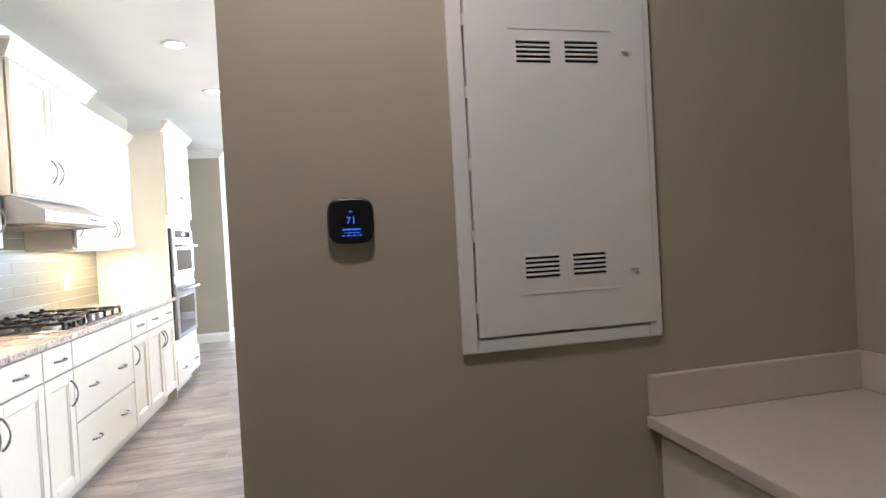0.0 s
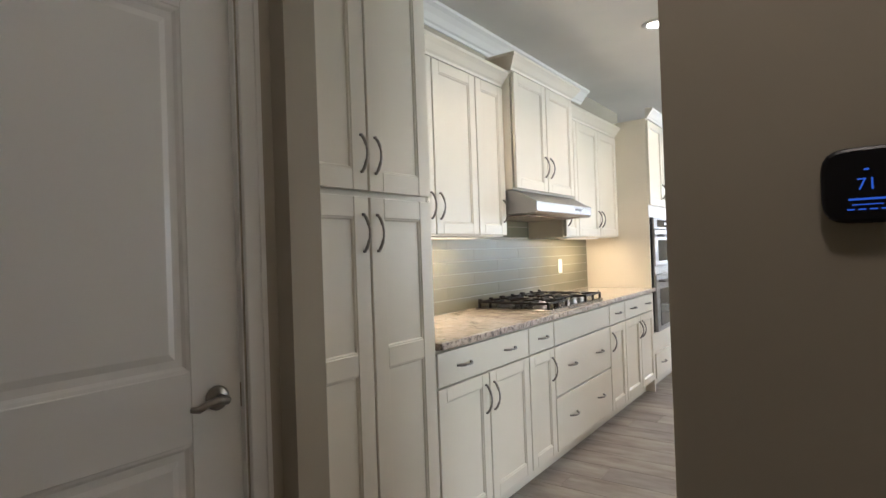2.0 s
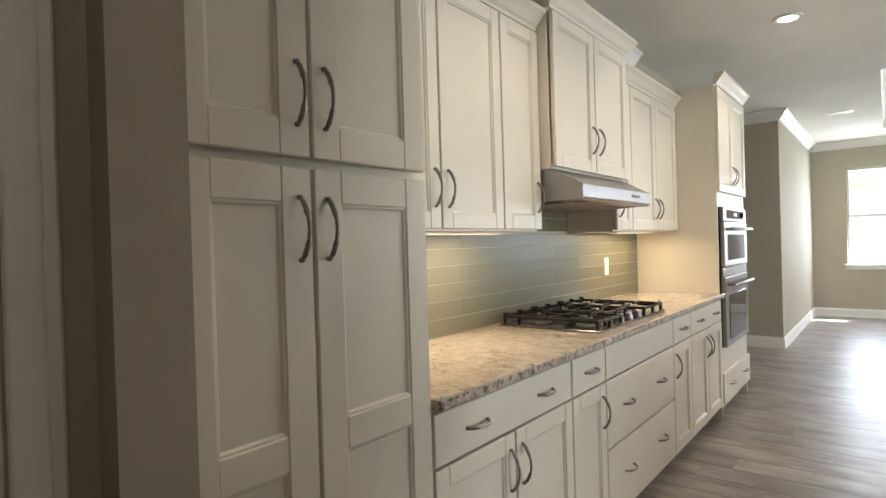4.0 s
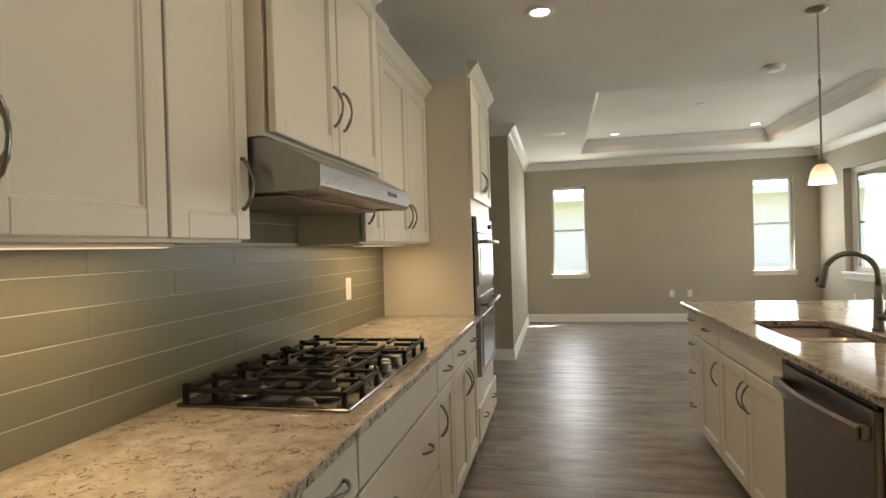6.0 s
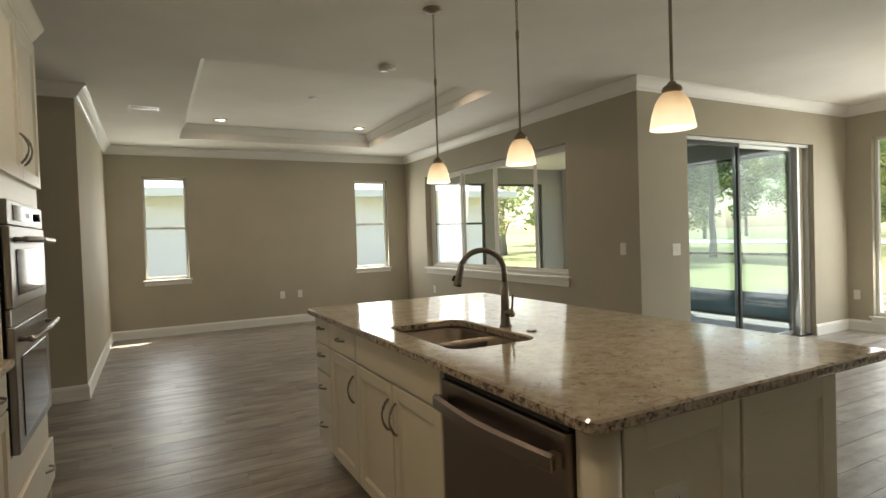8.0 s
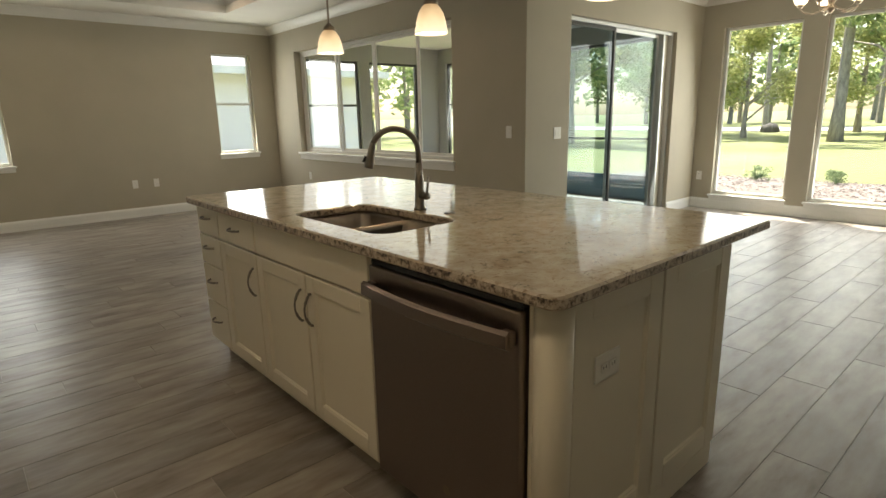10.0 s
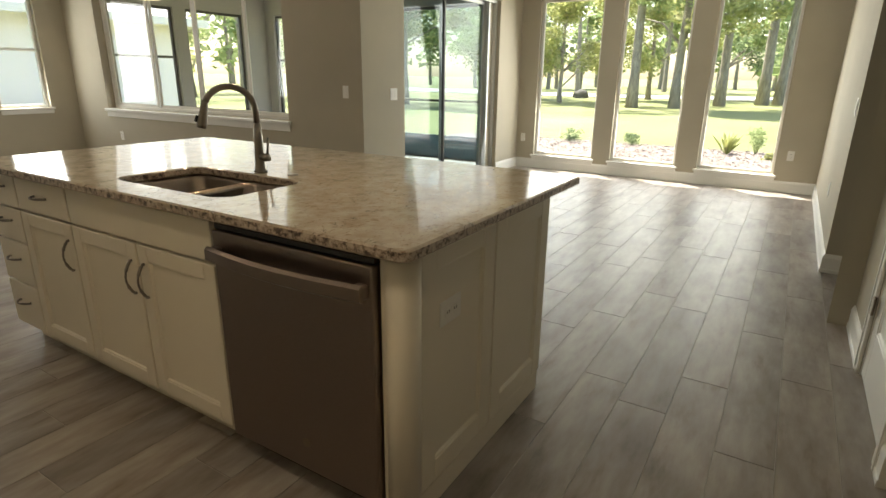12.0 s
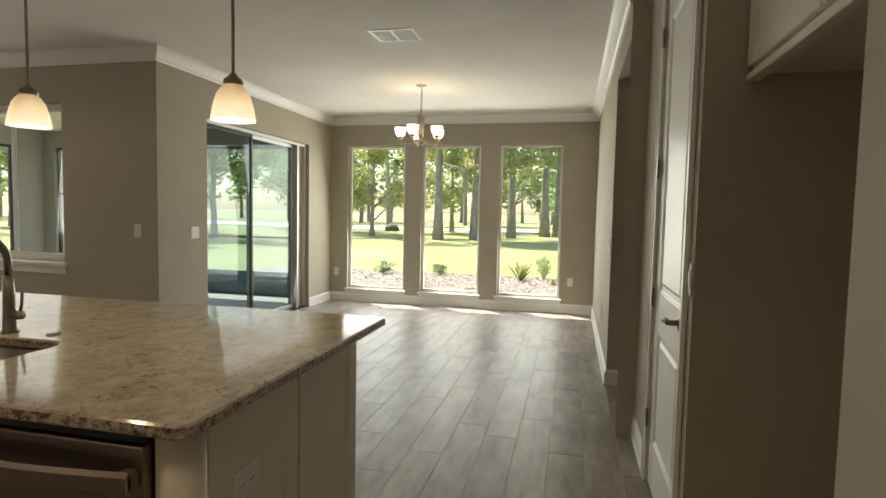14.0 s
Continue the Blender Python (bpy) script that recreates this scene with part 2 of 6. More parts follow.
GLASS = glass_mat("window_glass", (0.98, 0.98, 0.98))
SLIDER_GLASS = glass_mat("slider_glass", (0.64, 0.72, 0.76), 0.9)
OVEN_GLASS, _n, _l, _b = material("black_oven_glass", 0.06)
_b.inputs["Base Color"].default_value = (0.012, 0.012, 0.013, 1)
SCREEN, _n, _l, _b = material("thermostat_screen", 0.38)
_b.inputs["Base Color"].default_value = (0.004, 0.004, 0.006, 1)
STRIP_FACE = glow("lit_strip_face", (1.0, 0.70, 0.36), 0.16)
BLUE_GLOW = glow("blue_display", (0.08, 0.22, 1.0), 0.04, (0.01, 0.015, 0.05))
DISPLAY = glow("pale_display", (0.35, 0.6, 1.0), 0.04)


def grass_mat():
    m, n, l, b = material("lawn_grass", 0.9)
    v = coords(n, l)
    big = ramp(n, l, noise_tex(n, l, v, 0.12, 4), [(0.35, (0.17, 0.20, 0.06)), (0.65, (0.29, 0.30, 0.12))])
    fine = ramp(n, l, noise_tex(n, l, v, 9, 5, 0.7), [(0.3, (0.65, 0.66, 0.6)), (0.7, (1, 1, 1))])
    l.new(mix(n, l, 1.0, big, fine, "MULTIPLY"), b.inputs["Base Color"])
    bump(n, l, b, noise_tex(n, l, v, 40, 4), 0.6, 0.02)
    return m


GRASS = grass_mat()


def blotch(name, c0, c1, scale, rough=0.9, strength=0.5, stretch=(1, 1, 1), dist=0.01):
    m, n, l, b = material(name, rough)
    v = coords(n, l, stretch)
    f = noise_tex(n, l, v, scale, 6, 0.65)
    l.new(ramp(n, l, f, [(0.32, c0), (0.68, c1)]), b.inputs["Base Color"])
    bump(n, l, b, f, strength, dist)
    return m


BARK = blotch("pine_bark", (0.16, 0.14, 0.12), (0.38, 0.34, 0.29), 9, 0.95, 0.8, (1, 1, 0.25), 0.03)
MULCH = blotch("mulch_chips", (0.10, 0.078, 0.066), (0.32, 0.27, 0.24), 26, 0.95, 0.9)
PATH_MAT = blotch("pale_path", (0.42, 0.40, 0.37), (0.55, 0.53, 0.50), 3, 0.9, 0.2)
CONCRETE = blotch("porch_concrete", (0.16, 0.20, 0.24), (0.26, 0.31, 0.35), 5, 0.35, 0.1)
STUCCO = blotch("porch_stucco", (0.33, 0.33, 0.31), (0.40, 0.40, 0.37), 40, 0.9, 0.4)
KICK = blotch("porch_kick_panel", (0.05, 0.14, 0.20), (0.09, 0.21, 0.28), 3, 0.4, 0.05)
SIDING = blotch("pale_house_stucco", (0.87, 0.85, 0.89), (0.92, 0.90, 0.94), 12, 0.9, 0.2)
SHINGLE = blotch("grey_shingle", (0.42, 0.42, 0.43), (0.58, 0.58, 0.59), 30, 0.9, 0.5, (1, 5, 5))
ROCK = blotch("dark_boulder", (0.05, 0.045, 0.04), (0.12, 0.11, 0.10), 5, 0.9, 0.6)


def leaf_mat(name, c0, c1):
    m, n, l, b = material(name, 0.65)
    geo = n.new("ShaderNodeNewGeometry")
    l.new(ramp(n, l, geo.outputs["Random Per Island"], [(0.0, c0), (1.0, c1)]), b.inputs["Base Color"])
    tl = n.new("ShaderNodeBsdfTranslucent")
    l.new(b.inputs["Base Color"].links[0].from_socket, tl.inputs["Color"])
    ms = n.new("ShaderNodeMixShader")
    ms.inputs[0].default_value = 0.55
    l.new(b.outputs[0], ms.inputs[1])
    l.new(tl.outputs[0], ms.inputs[2])
    l.new(ms.outputs[0], n["Material Output"].inputs["Surface"])
    return m


LEAF = leaf_mat("leaf_green", (0.16, 0.23, 0.085), (0.40, 0.46, 0.22))
LEAF_Y = leaf_mat("leaf_yellow_green", (0.26, 0.30, 0.10), (0.52, 0.52, 0.24))
LEAF_D = leaf_mat("leaf_dark", (0.09, 0.14, 0.065), (0.24, 0.31, 0.15))


# ---- builders ----
def place_of(ob):
    v = Vector((0, 0, 0))
    while ob:
        v += ob.location
        ob = ob.parent
    return v


def mesh_of(name, bm, mat, shift=Vector((0, 0, 0)), smooth=False):
    me = bpy.data.meshes.new(name)
    bmesh.ops.translate(bm, verts=bm.verts, vec=-shift)
    bm.normal_update()
    bm.to_mesh(me)
    bm.free()
    for m in (mat if isinstance(mat, (list, tuple)) else (mat,)):
        me.materials.append(m)
    if smooth:
        for p in me.polygons:
            p.use_smooth = True
    return me


def part(name, bm, mat, parent, label="", smooth=False):
    ob = new(name, mesh_of(name, bm, mat, place_of(parent), smooth))
    ob.parent = parent
    if label:
        tagged(ob, label)
    return ob


def thing(name, at, label, category, group=""):
    ob = new(name)
    ob.empty_display_size = 0.1
    ob.location = at
    return tagged(ob, label, category, group)


def solo(name, bm, mat, label, category, at=None, kind="", group="", smooth=False):
    if at is None:
        vs = [v.co for v in bm.verts]
        at = Vector(((min(v.x for v in vs) + max(v.x for v in vs)) / 2, (min(v.y for v in vs) + max(v.y for v in vs)) / 2, min(v.z for v in vs)))
    at = Vector(at)
    ob = new(name, mesh_of(name, bm, mat, at, smooth))
    ob.location = at
    return tagged(ob, label, category, group, kind)


def box(bm, a, b, bevel=0.0, seg=1):
    x0, x1 = sorted((a[0], b[0]))
    y0, y1 = sorted((a[1], b[1]))
    z0, z1 = sorted((a[2], b[2]))
    vs = [bm.verts.new(p) for p in ((x0, y0, z0), (x1, y0, z0), (x1, y1, z0), (x0, y1, z0), (x0, y0, z1), (x1, y0, z1), (x1, y1, z1), (x0, y1, z1))]
    fs = [bm.faces.new([vs[i] for i in q]) for q in ((0, 3, 2, 1), (4, 5, 6, 7), (0, 1, 5, 4), (1, 2, 6, 5), (2, 3, 7, 6), (3, 0, 4, 7))]
    if bevel:
        es = {e for f in fs for e in f.edges}
        bmesh.ops.bevel(bm, geom=list(es), offset=bevel, segments=seg, affect="EDGES", profile=0.5)
    return bm


def boxes(*list_of, bevel=0.0, seg=1):
    bm = bmesh.new()
    for a, b in list_of:
        box(bm, a, b, bevel, seg)
    return bm


def tube(bm, pts, radii, seg=10, cap=True):
    """A round bar along points; radii one number or one for each point."""
    pts = [Vector(p) for p in pts]
    if not hasattr(radii, "__len__"):
        radii = [radii] * len(pts)
    rings, up = [], None
    for i, p in enumerate(pts):
        d = (pts[min(i + 1, len(pts) - 1)] - pts[max(i - 1, 0)]).normalized()
        if up is None:
            up = Vector((0, 0, 1)) if abs(d.z) < 0.9 else Vector((1, 0, 0))
        a = d.cross(up).normalized()
        b = a.cross(d).normalized()
        up = b
        rings.append([bm.verts.new(p + radii[i] * (math.cos(2 * math.pi * k / seg) * a + math.sin(2 * math.pi * k / seg) * b)) for k in range(seg)])
    for r0, r1 in zip(rings, rings[1:]):
        for k in range(seg):
            bm.faces.new((r0[k], r0[(k + 1) % seg], r1[(k + 1) % seg], r1[k]))
    if cap:
        bm.faces.new(rings[0][::-1])
        bm.faces.new(rings[-1])
    return bm


def lathe(bm, at, profile, seg=24):
    """A turned shape round z: (radius, height) pairs."""
    at = Vector(at)
    rings = []
    for r, z in profile:
        if r < 1e-5:
            rings.append([bm.verts.new(at + Vector((0, 0, z)))])
        else:
            rings.append([bm.verts.new(at + Vector((r * math.cos(2 * math.pi * k / seg), r * math.sin(2 * math.pi * k / seg), z))) for k in range(seg)])
    for r0, r1 in zip(rings, rings[1:]):
        for k in range(seg):
            q = [r0[k % len(r0)], r0[(k + 1) % len(r0)], r1[(k + 1) % len(r1)], r1[k % len(r1)]]
            q = list(dict.fromkeys(q))
            if len(q) > 2:
                bm.faces.new(q)
    return bm


def moulding(bm, path, profile, closed=False):
    """Sweeps a profile of (out, z) along a level path; out lies to the left of the way along it. Corners are mitred."""
    pts = [Vector((p[0], p[1])) for p in path]
    n = len(pts)
    rings = []
    for i in range(n):
        dirs = []
        if i > 0 or closed:
            dirs.append((pts[i] - pts[i - 1]).normalized())
        if i < n - 1 or closed:
            dirs.append((pts[(i + 1) % n] - pts[i]).normalized())
        nor = [Vector((-d.y, d.x)) for d in dirs]
        m = nor[0] if len(nor) == 1 else (nor[0] + nor[1]) / (1 + nor[0].dot(nor[1]))
        rings.append([bm.verts.new((pts[i].x + m.x * o, pts[i].y + m.y * o, z)) for o, z in profile])
    k = len(profile)
    for a in range(n if closed else n - 1):
        r0, r1 = rings[a], rings[(a + 1) % n]
        for j in range(k):
            bm.faces.new((r0[j], r1[j], r1[(j + 1) % k], r0[(j + 1) % k]))
    if not closed:
        bm.faces.new(rings[0])
        bm.faces.new(rings[-1][::-1])
    bmesh.ops.recalc_face_normals(bm, faces=bm.faces)
    return bm


class Side:
    """A frame on an upright plane: u along it, v up, w out of it."""

    def __init__(self, origin, u, w):
        self.o, self.u, self.w = Vector(origin), Vector(u), Vector(w)

    def at(self, u, v, w=0.0):
        return self.o + self.u * u + self.w * w + Vector((0, 0, v))

    def box(self, bm, a, b, bevel=0.0, seg=1):
        return box(bm, self.at(*a), self.at(*b), bevel, seg)


def wall(name, axis, p0, p1, a0, a1, openings=(), z0=0.0, z1=C, mat=None, label="greige painted plaster wall"):
    """A wall across axis ('x' or 'y') from p0 to p1, running a0..a1, with openings (a, b, low, high)."""
    bm = bmesh.new()

    def add(s, e, lo, hi):
        if e - s > 1e-4 and hi - lo > 1e-4:
            box(bm, (p0, s, lo) if axis == "x" else (s, p0, lo), (p1, e, hi) if axis == "x" else (e, p1, hi))
    at = a0
    for s, e, lo, hi in sorted(openings):
        add(at, s, z0, z1)
        add(s, e, z0, lo)
        add(s, e, hi, z1)
        at = e
    add(at, a1, z0, z1)
    bmesh.ops.remove_doubles(bm, verts=bm.verts, dist=1e-5)
    return solo(name, bm, mat or WALL, label, "wall", kind="structure")


# ---- structure ----
XO = 0.755                       # edge of the opening to the kitchen
YW = 3.445                       # hall face of the cross wall
XL, XF = -0.945, -0.345          # kitchen wall, base cabinet fronts
wall("wall_kitchen", "x", XL - 0.12, XL, YW, 8.38)
wall("wall_cross_stub", "y", YW, YW + 0.115, -0.945, -0.255)
wall("wall_cross", "y", YW, YW + 0.115, XO, 2.64)
wall("wall_hall_door", "x", -0.44, -0.32, 0.9, YW, [(2.50, 3.33, 0.0, 2.06)])
wall("wall_hall_far", "x", 2.52, 2.64, 0.9, YW)
wall("wall_hall_back", "y", 0.78, 0.9, -0.44, 2.64)
Y_R, Y_P = 4.61, 4.50      # dining side wall, pantry wall
wall("wall_fridge_near", "x", XO, 0.95, YW + 0.115, 4.52)
wall("wall_fridge_back", "y", 3.75, 3.86, 0.95, 2.23)
wall("wall_fridge_far", "x", 2.09, 2.21, 3.86, Y_P - 0.11)
wall("wall_pantry", "y", Y_P - 0.11, Y_P, 2.09, 3.565, [(2.225, 2.965, 0.0, 2.45)])
wall("wall_dining_side", "y", Y_R - 0.11, Y_R, 3.565, 7.95, [(3.5655, 4.59, 0.0, 2.42)])
wall("wall_side_hall_back", "y", 2.9, 3.0, 3.0, 5.2)
wall("wall_side_hall_a", "x", 3.0, 3.1, 3.0, Y_R - 0.11)
wall("wall_side_hall_b", "x", 5.1, 5.2, 3.0, Y_R - 0.11)
DIN = ((7.322, 8.215), (6.205, 7.07), (5.065, 5.937))
X_D = 7.81
wall("wall_dining", "x", X_D, X_D + 0.2, Y_R - 0.11, 8.69, [(a, b, 0.20, 2.335) for a, b in DIN])
Y_S = 8.49
wall("wall_slider", "y", Y_S, Y_S + 0.2, 4.22, X_D, [(4.90, 7.10, 0.0, 2.26)])
X_R, Y_F = 4.22, 13.81
wall("wall_porch_window", "x", X_R, X_R + 0.2, Y_S + 0.2, Y_F, [(9.51, 13.02, 0.83, 2.31)])
FARW = ((0.08, 0.66), (3.27, 3.862))
wall("wall_living_far", "y", Y_F, Y_F + 0.2, -0.50, X_R + 0.2, [(a, b, 0.83, 2.32) for a, b in FARW])
wall("wall_living_left", "x", -0.495, -0.375, 10.63, Y_F)
wall("wall_passage_far", "y", 10.51, 10.63, -2.72, -0.375)
wall("wall_passage_end", "x", -2.72, -2.6, 8.26, 10.51)
wall("wall_passage_near", "y", 8.38, 8.50, -2.6, XL)

# floor slab
solo("floor", boxes(((-2.75, 0.8, -0.12), (8.0, 14.0, -0.002))), GROUT, "grey grout bed of the tiled floor", "floor", kind="structure")
# ceiling with the raised tray
TX0, TX1, TY0, TY1 = 0.556, 3.225, 9.37, 12.93
cb = boxes(((-2.75, 0.8, C), (8.0, TY0, C + 0.3)), ((-2.75, TY1, C), (4.42, 14.0, C + 0.3)), ((-2.75, TY0, C), (TX0, TY1, C + 0.3)),
           ((TX1, TY0, C), (4.42, TY1, C + 0.3)), ((TX0, TY0, TRAY_TOP), (TX1, TY1, C + 0.3)))
solo("ceiling", cb, CEIL, "off-white textured ceiling with a raised tray", "ceiling", kind="structure")

CROWN = [(0.0, C - 0.115), (0.012, C - 0.115), (0.018, C - 0.100), (0.030, C - 0.092), (0.052, C - 0.060), (0.075, C - 0.034), (0.088, C - 0.024), (0.096, C - 0.018), (0.098, C - 0.001), (0.0, C - 0.001)]


def crown(name, path, closed=False):
    solo(name, moulding(bmesh.new(), path, CROWN, closed), TRIM, "white painted crown moulding", "crown moulding", kind="structure")


crown("trim_crown_kitchen", [(XL, 7.42), (XL, YW + 0.115)])
crown("trim_crown_living", [(X_D, Y_R), (X_D, Y_S), (X_R, Y_S), (X_R, Y_F), (-0.375, Y_F), (-0.375, 10.51), (-2.6, 10.51)])
crown("trim_crown_pantry", [(2.09, Y_P), (3.565, Y_P)])
crown("trim_crown_dining_side", [(3.565, Y_R), (X_D - 0.098, Y_R)])
TRAYCROWN = [(0.0, TRAY_TOP - 0.10), (0.012, TRAY_TOP - 0.10), (0.03, TRAY_TOP - 0.08), (0.06, TRAY_TOP - 0.04), (0.08, TRAY_TOP - 0.02), (0.085, TRAY_TOP - 0.001), (0.0, TRAY_TOP - 0.001)]
solo("trim_tray", moulding(bmesh.new(), [(TX0, TY0), (TX1, TY0), (TX1, TY1), (TX0, TY1)], TRAYCROWN, True), TRIM, "white moulding inside the ceiling tray", "crown moulding", kind="structure")

BASE = [(0.0, 0.0), (0.018, 0.0), (0.018, 0.022), (0.014, 0.028), (0.014, 0.105), (0.010, 0.118), (0.006, 0.126), (0.004, 0.132), (0.0, 0.134)]


def baseboard(path):
    solo("baseboard", moulding(bmesh.new(), path, BASE), TRIM, "white painted baseboard", "baseboard", kind="structure")


baseboard([(X_D, Y_R), (X_D, Y_S), (7.10, Y_S)])
baseboard([(4.90, Y_S), (X_R, Y_S), (X_R, Y_F), (-0.375, Y_F), (-0.375, 10.51), (-2.6, 10.51)])
baseboard([(4.59, Y_R - 0.11), (4.59, Y_R), (X_D - 0.018, Y_R)])
baseboard([(3.037, Y_P), (3.565, Y_P), (3.565, Y_P - 0.11)])
baseboard([(2.09, 3.86), (2.09, Y_P), (2.153, Y_P)])
baseboard([(XO, YW + 0.115), (XO, 4.52), (0.95, 4.52), (0.95, 3.86)][::-1])
baseboard([(1.76, YW), (XO, YW), (XO, YW + 0.115)])


# ---- windows ----
def picture_window(name, side, w, z0, z1, depth=0.09, sash=False, label="fixed white-framed window", sill_out=0.035):
    """A window in an opening of width w; side.o at the opening's start on the inner face, w axis into the room."""
    bm = bmesh.new()
    f = 0.035
    for a, b in (((0, z0, -depth - 0.05), (f, z1, -depth)), ((w - f, z0, -depth - 0.05), (w, z1, -depth)), ((f, z0, -depth - 0.05), (w - f, z0 + f, -depth)), ((f, z1 - f, -depth - 0.05), (w - f, z1, -depth))):
        side.box(bm, a, b, 0.004)
    root = solo(name, boxes((side.at(0, z0 - 0.022, -depth), side.at(w, z0 - 0.002, 0.0))), TRIM, label, "window", kind="structure")
    part("window_frame", bm, TRIM, root)
    sill = bmesh.new()
    side.box(sill, (-0.035, z0 - 0.03, 0.002), (w + 0.035, z0 - 0.004, sill_out), 0.006)
    side.box(sill, (-0.02, z0 - 0.085, 0.002), (w + 0.02, z0 - 0.031, 0.014), 0.003)
    part("window_sill", sill, TRIM, root)
    panes = [(z0 + f, z1 - f)]
    if sash:
        mid = (z0 + z1) / 2
        panes = [(z0 + f, mid - 0.018), (mid + 0.018, z1 - f)]
        bar = bmesh.new()
        side.box(bar, (f, mid - 0.018, -depth - 0.045), (w - f, mid + 0.018, -depth - 0.005), 0.004)
        part("sash_rail", bar, TRIM, root)
        lk = bmesh.new()
        side.box(lk, (w / 2 - 0.03, mid + 0.018, -depth - 0.03), (w / 2 + 0.03, mid + 0.03, -depth - 0.008), 0.003)
        part("sash_lock", lk, TRIM, root)
    for lo, hi in panes:
        g = bmesh.new()
        side.box(g, (f, lo, -depth - 0.029), (w - f, hi, -depth - 0.023))
        part("pane", g, GLASS, root).visible_shadow = False
    return root


for i, (a, b) in enumerate(DIN):
    picture_window("window_dining_%d" % (i + 1), Side((X_D, a, 0), (0, 1, 0), (-1, 0, 0)), b - a, 0.20, 2.335, 0.07, label="tall fixed white-framed window to the garden")
for i, (a, b) in enumerate(FARW):
    picture_window("window_living_%d" % (i + 1), Side((a, Y_F, 0), (1, 0, 0), (0, -1, 0)), b - a, 0.83, 2.32, 0.07, True, "white single-hung window with two sashes")

# porch window: four sliding panels in a white frame
pw = Side((X_R, 9.51, 0), (0, 1, 0), (-1, 0, 0))
PW = 13.02 - 9.51
win = solo("window_porch", boxes((pw.at(0, 0.808, -0.10), pw.at(PW, 0.828, 0.0))), TRIM, "wide white sliding window onto the porch", "window", kind="structure")
bm = bmesh.new()
for a, b in (((0, 0.83, -0.16), (0.04, 2.31, -0.10)), ((PW - 0.04, 0.83, -0.16), (PW, 2.31, -0.10)), ((0.04, 0.83, -0.16), (PW - 0.04, 0.865, -0.10)), ((0.04, 2.27, -0.16), (PW - 0.04, 2.31, -0.10))):
    pw.box(bm, a, b, 0.004)
part("window_frame", bm, TRIM, win)
bm = bmesh.new()
pw.box(bm, (-0.04, 0.79, 0.002), (PW + 0.04, 0.828, 0.04), 0.006)
pw.box(bm, (-0.02, 0.72, 0.002), (PW + 0.02, 0.789, 0.014), 0.003)
part("window_sill", bm, TRIM, win)
marks = (0.04, 0.72, 1.62, 2.50, PW - 0.04)
for i in range(4):
    u0, u1 = marks[i], marks[i + 1]
    w0 = -0.125 if i in (0, 3) else -0.15
    bm = bmesh.new()
    for a, b in (((u0, 0.866, w0 - 0.012), (u0 + 0.04, 2.268, w0 + 0.012)), ((u1 - 0.04, 0.866, w0 - 0.012), (u1, 2.268, w0 + 0.012)), ((u0 + 0.04, 0.866, w0 - 0.012), (u1 - 0.04, 0.90, w0 + 0.012)), ((u0 + 0.04, 2.235, w0 - 0.012), (u1 - 0.04, 2.268, w0 + 0.012))):
        pw.box(bm, a, b, 0.003)
    s = part("sash", bm, TRIM, win)
    bm = bmesh.new()
    pw.box(bm, (u0 + 0.04, 0.90, w0 - 0.003), (u1 - 0.04, 2.235, w0 + 0.003))
    part("pane", bm, GLASS, s).visible_shadow = False

# sliding glass door
sd = Side((4.90, Y_S, 0), (1, 0, 0), (0, -1, 0))
SW = 7.10 - 4.90 - 0.0
slider = solo("door_slider", boxes((sd.at(0, 0.0, -0.16), sd.at(SW, 0.022, -0.05))), DARKFRAME, "closed sliding glass door with grey metal frame", "sliding door", kind="structure")
FRAME_G = metal_mat("anodised_frame", (0.62, 0.63, 0.62), 0.45)
bm = bmesh.new()
for a, b in (((0, 0.022, -0.16), (0.035, 2.26, -0.05)), ((SW - 0.035, 0.022, -0.16), (SW, 2.26, -0.05)), ((0.035, 2.225, -0.16), (SW - 0.035, 2.26, -0.05))):
    sd.box(bm, a, b, 0.003)
part("door_frame", bm, FRAME_G, slider)
for i, (u0, u1, w0) in enumerate(((0.035, 0.93, -0.085), (0.90, SW - 0.24, -0.125))):
    bm = bmesh.new()
    for a, b in (((u0, 0.024, w0 - 0.015), (u0 + 0.035, 2.223, w0 + 0.015)), ((u1 - 0.035, 0.024, w0 - 0.015), (u1, 2.223, w0 + 0.015)), ((u0 + 0.035, 0.024, w0 - 0.015), (u1 - 0.035, 0.075, w0 + 0.015)), ((u0 + 0.035, 2.185, w0 - 0.015), (u1 - 0.035, 2.223, w0 + 0.015))):
        sd.box(bm, a, b, 0.003)
    s = part("sash", bm, FRAME_G if i else DARKFRAME, slider)
    bm = bmesh.new()
    sd.box(bm, (u0 + 0.035, 0.075, w0 - 0.003), (u1 - 0.035, 2.185, w0 + 0.003))
    part("pane", bm, SLIDER_GLASS, s).visible_shadow = False
bm = bmesh.new()
sd.box(bm, (SW - 0.24, 0.022, -0.16), (SW - 0.20, 2.225, -0.05), 0.003)
part("door_frame", bm, FRAME_G, slider)
bm = bmesh.new()
sd.box(bm, (SW - 0.20, 0.0, -0.2), (SW - 0.0, 2.26, -0.10))
part("reveal", bm, WALL, slider)


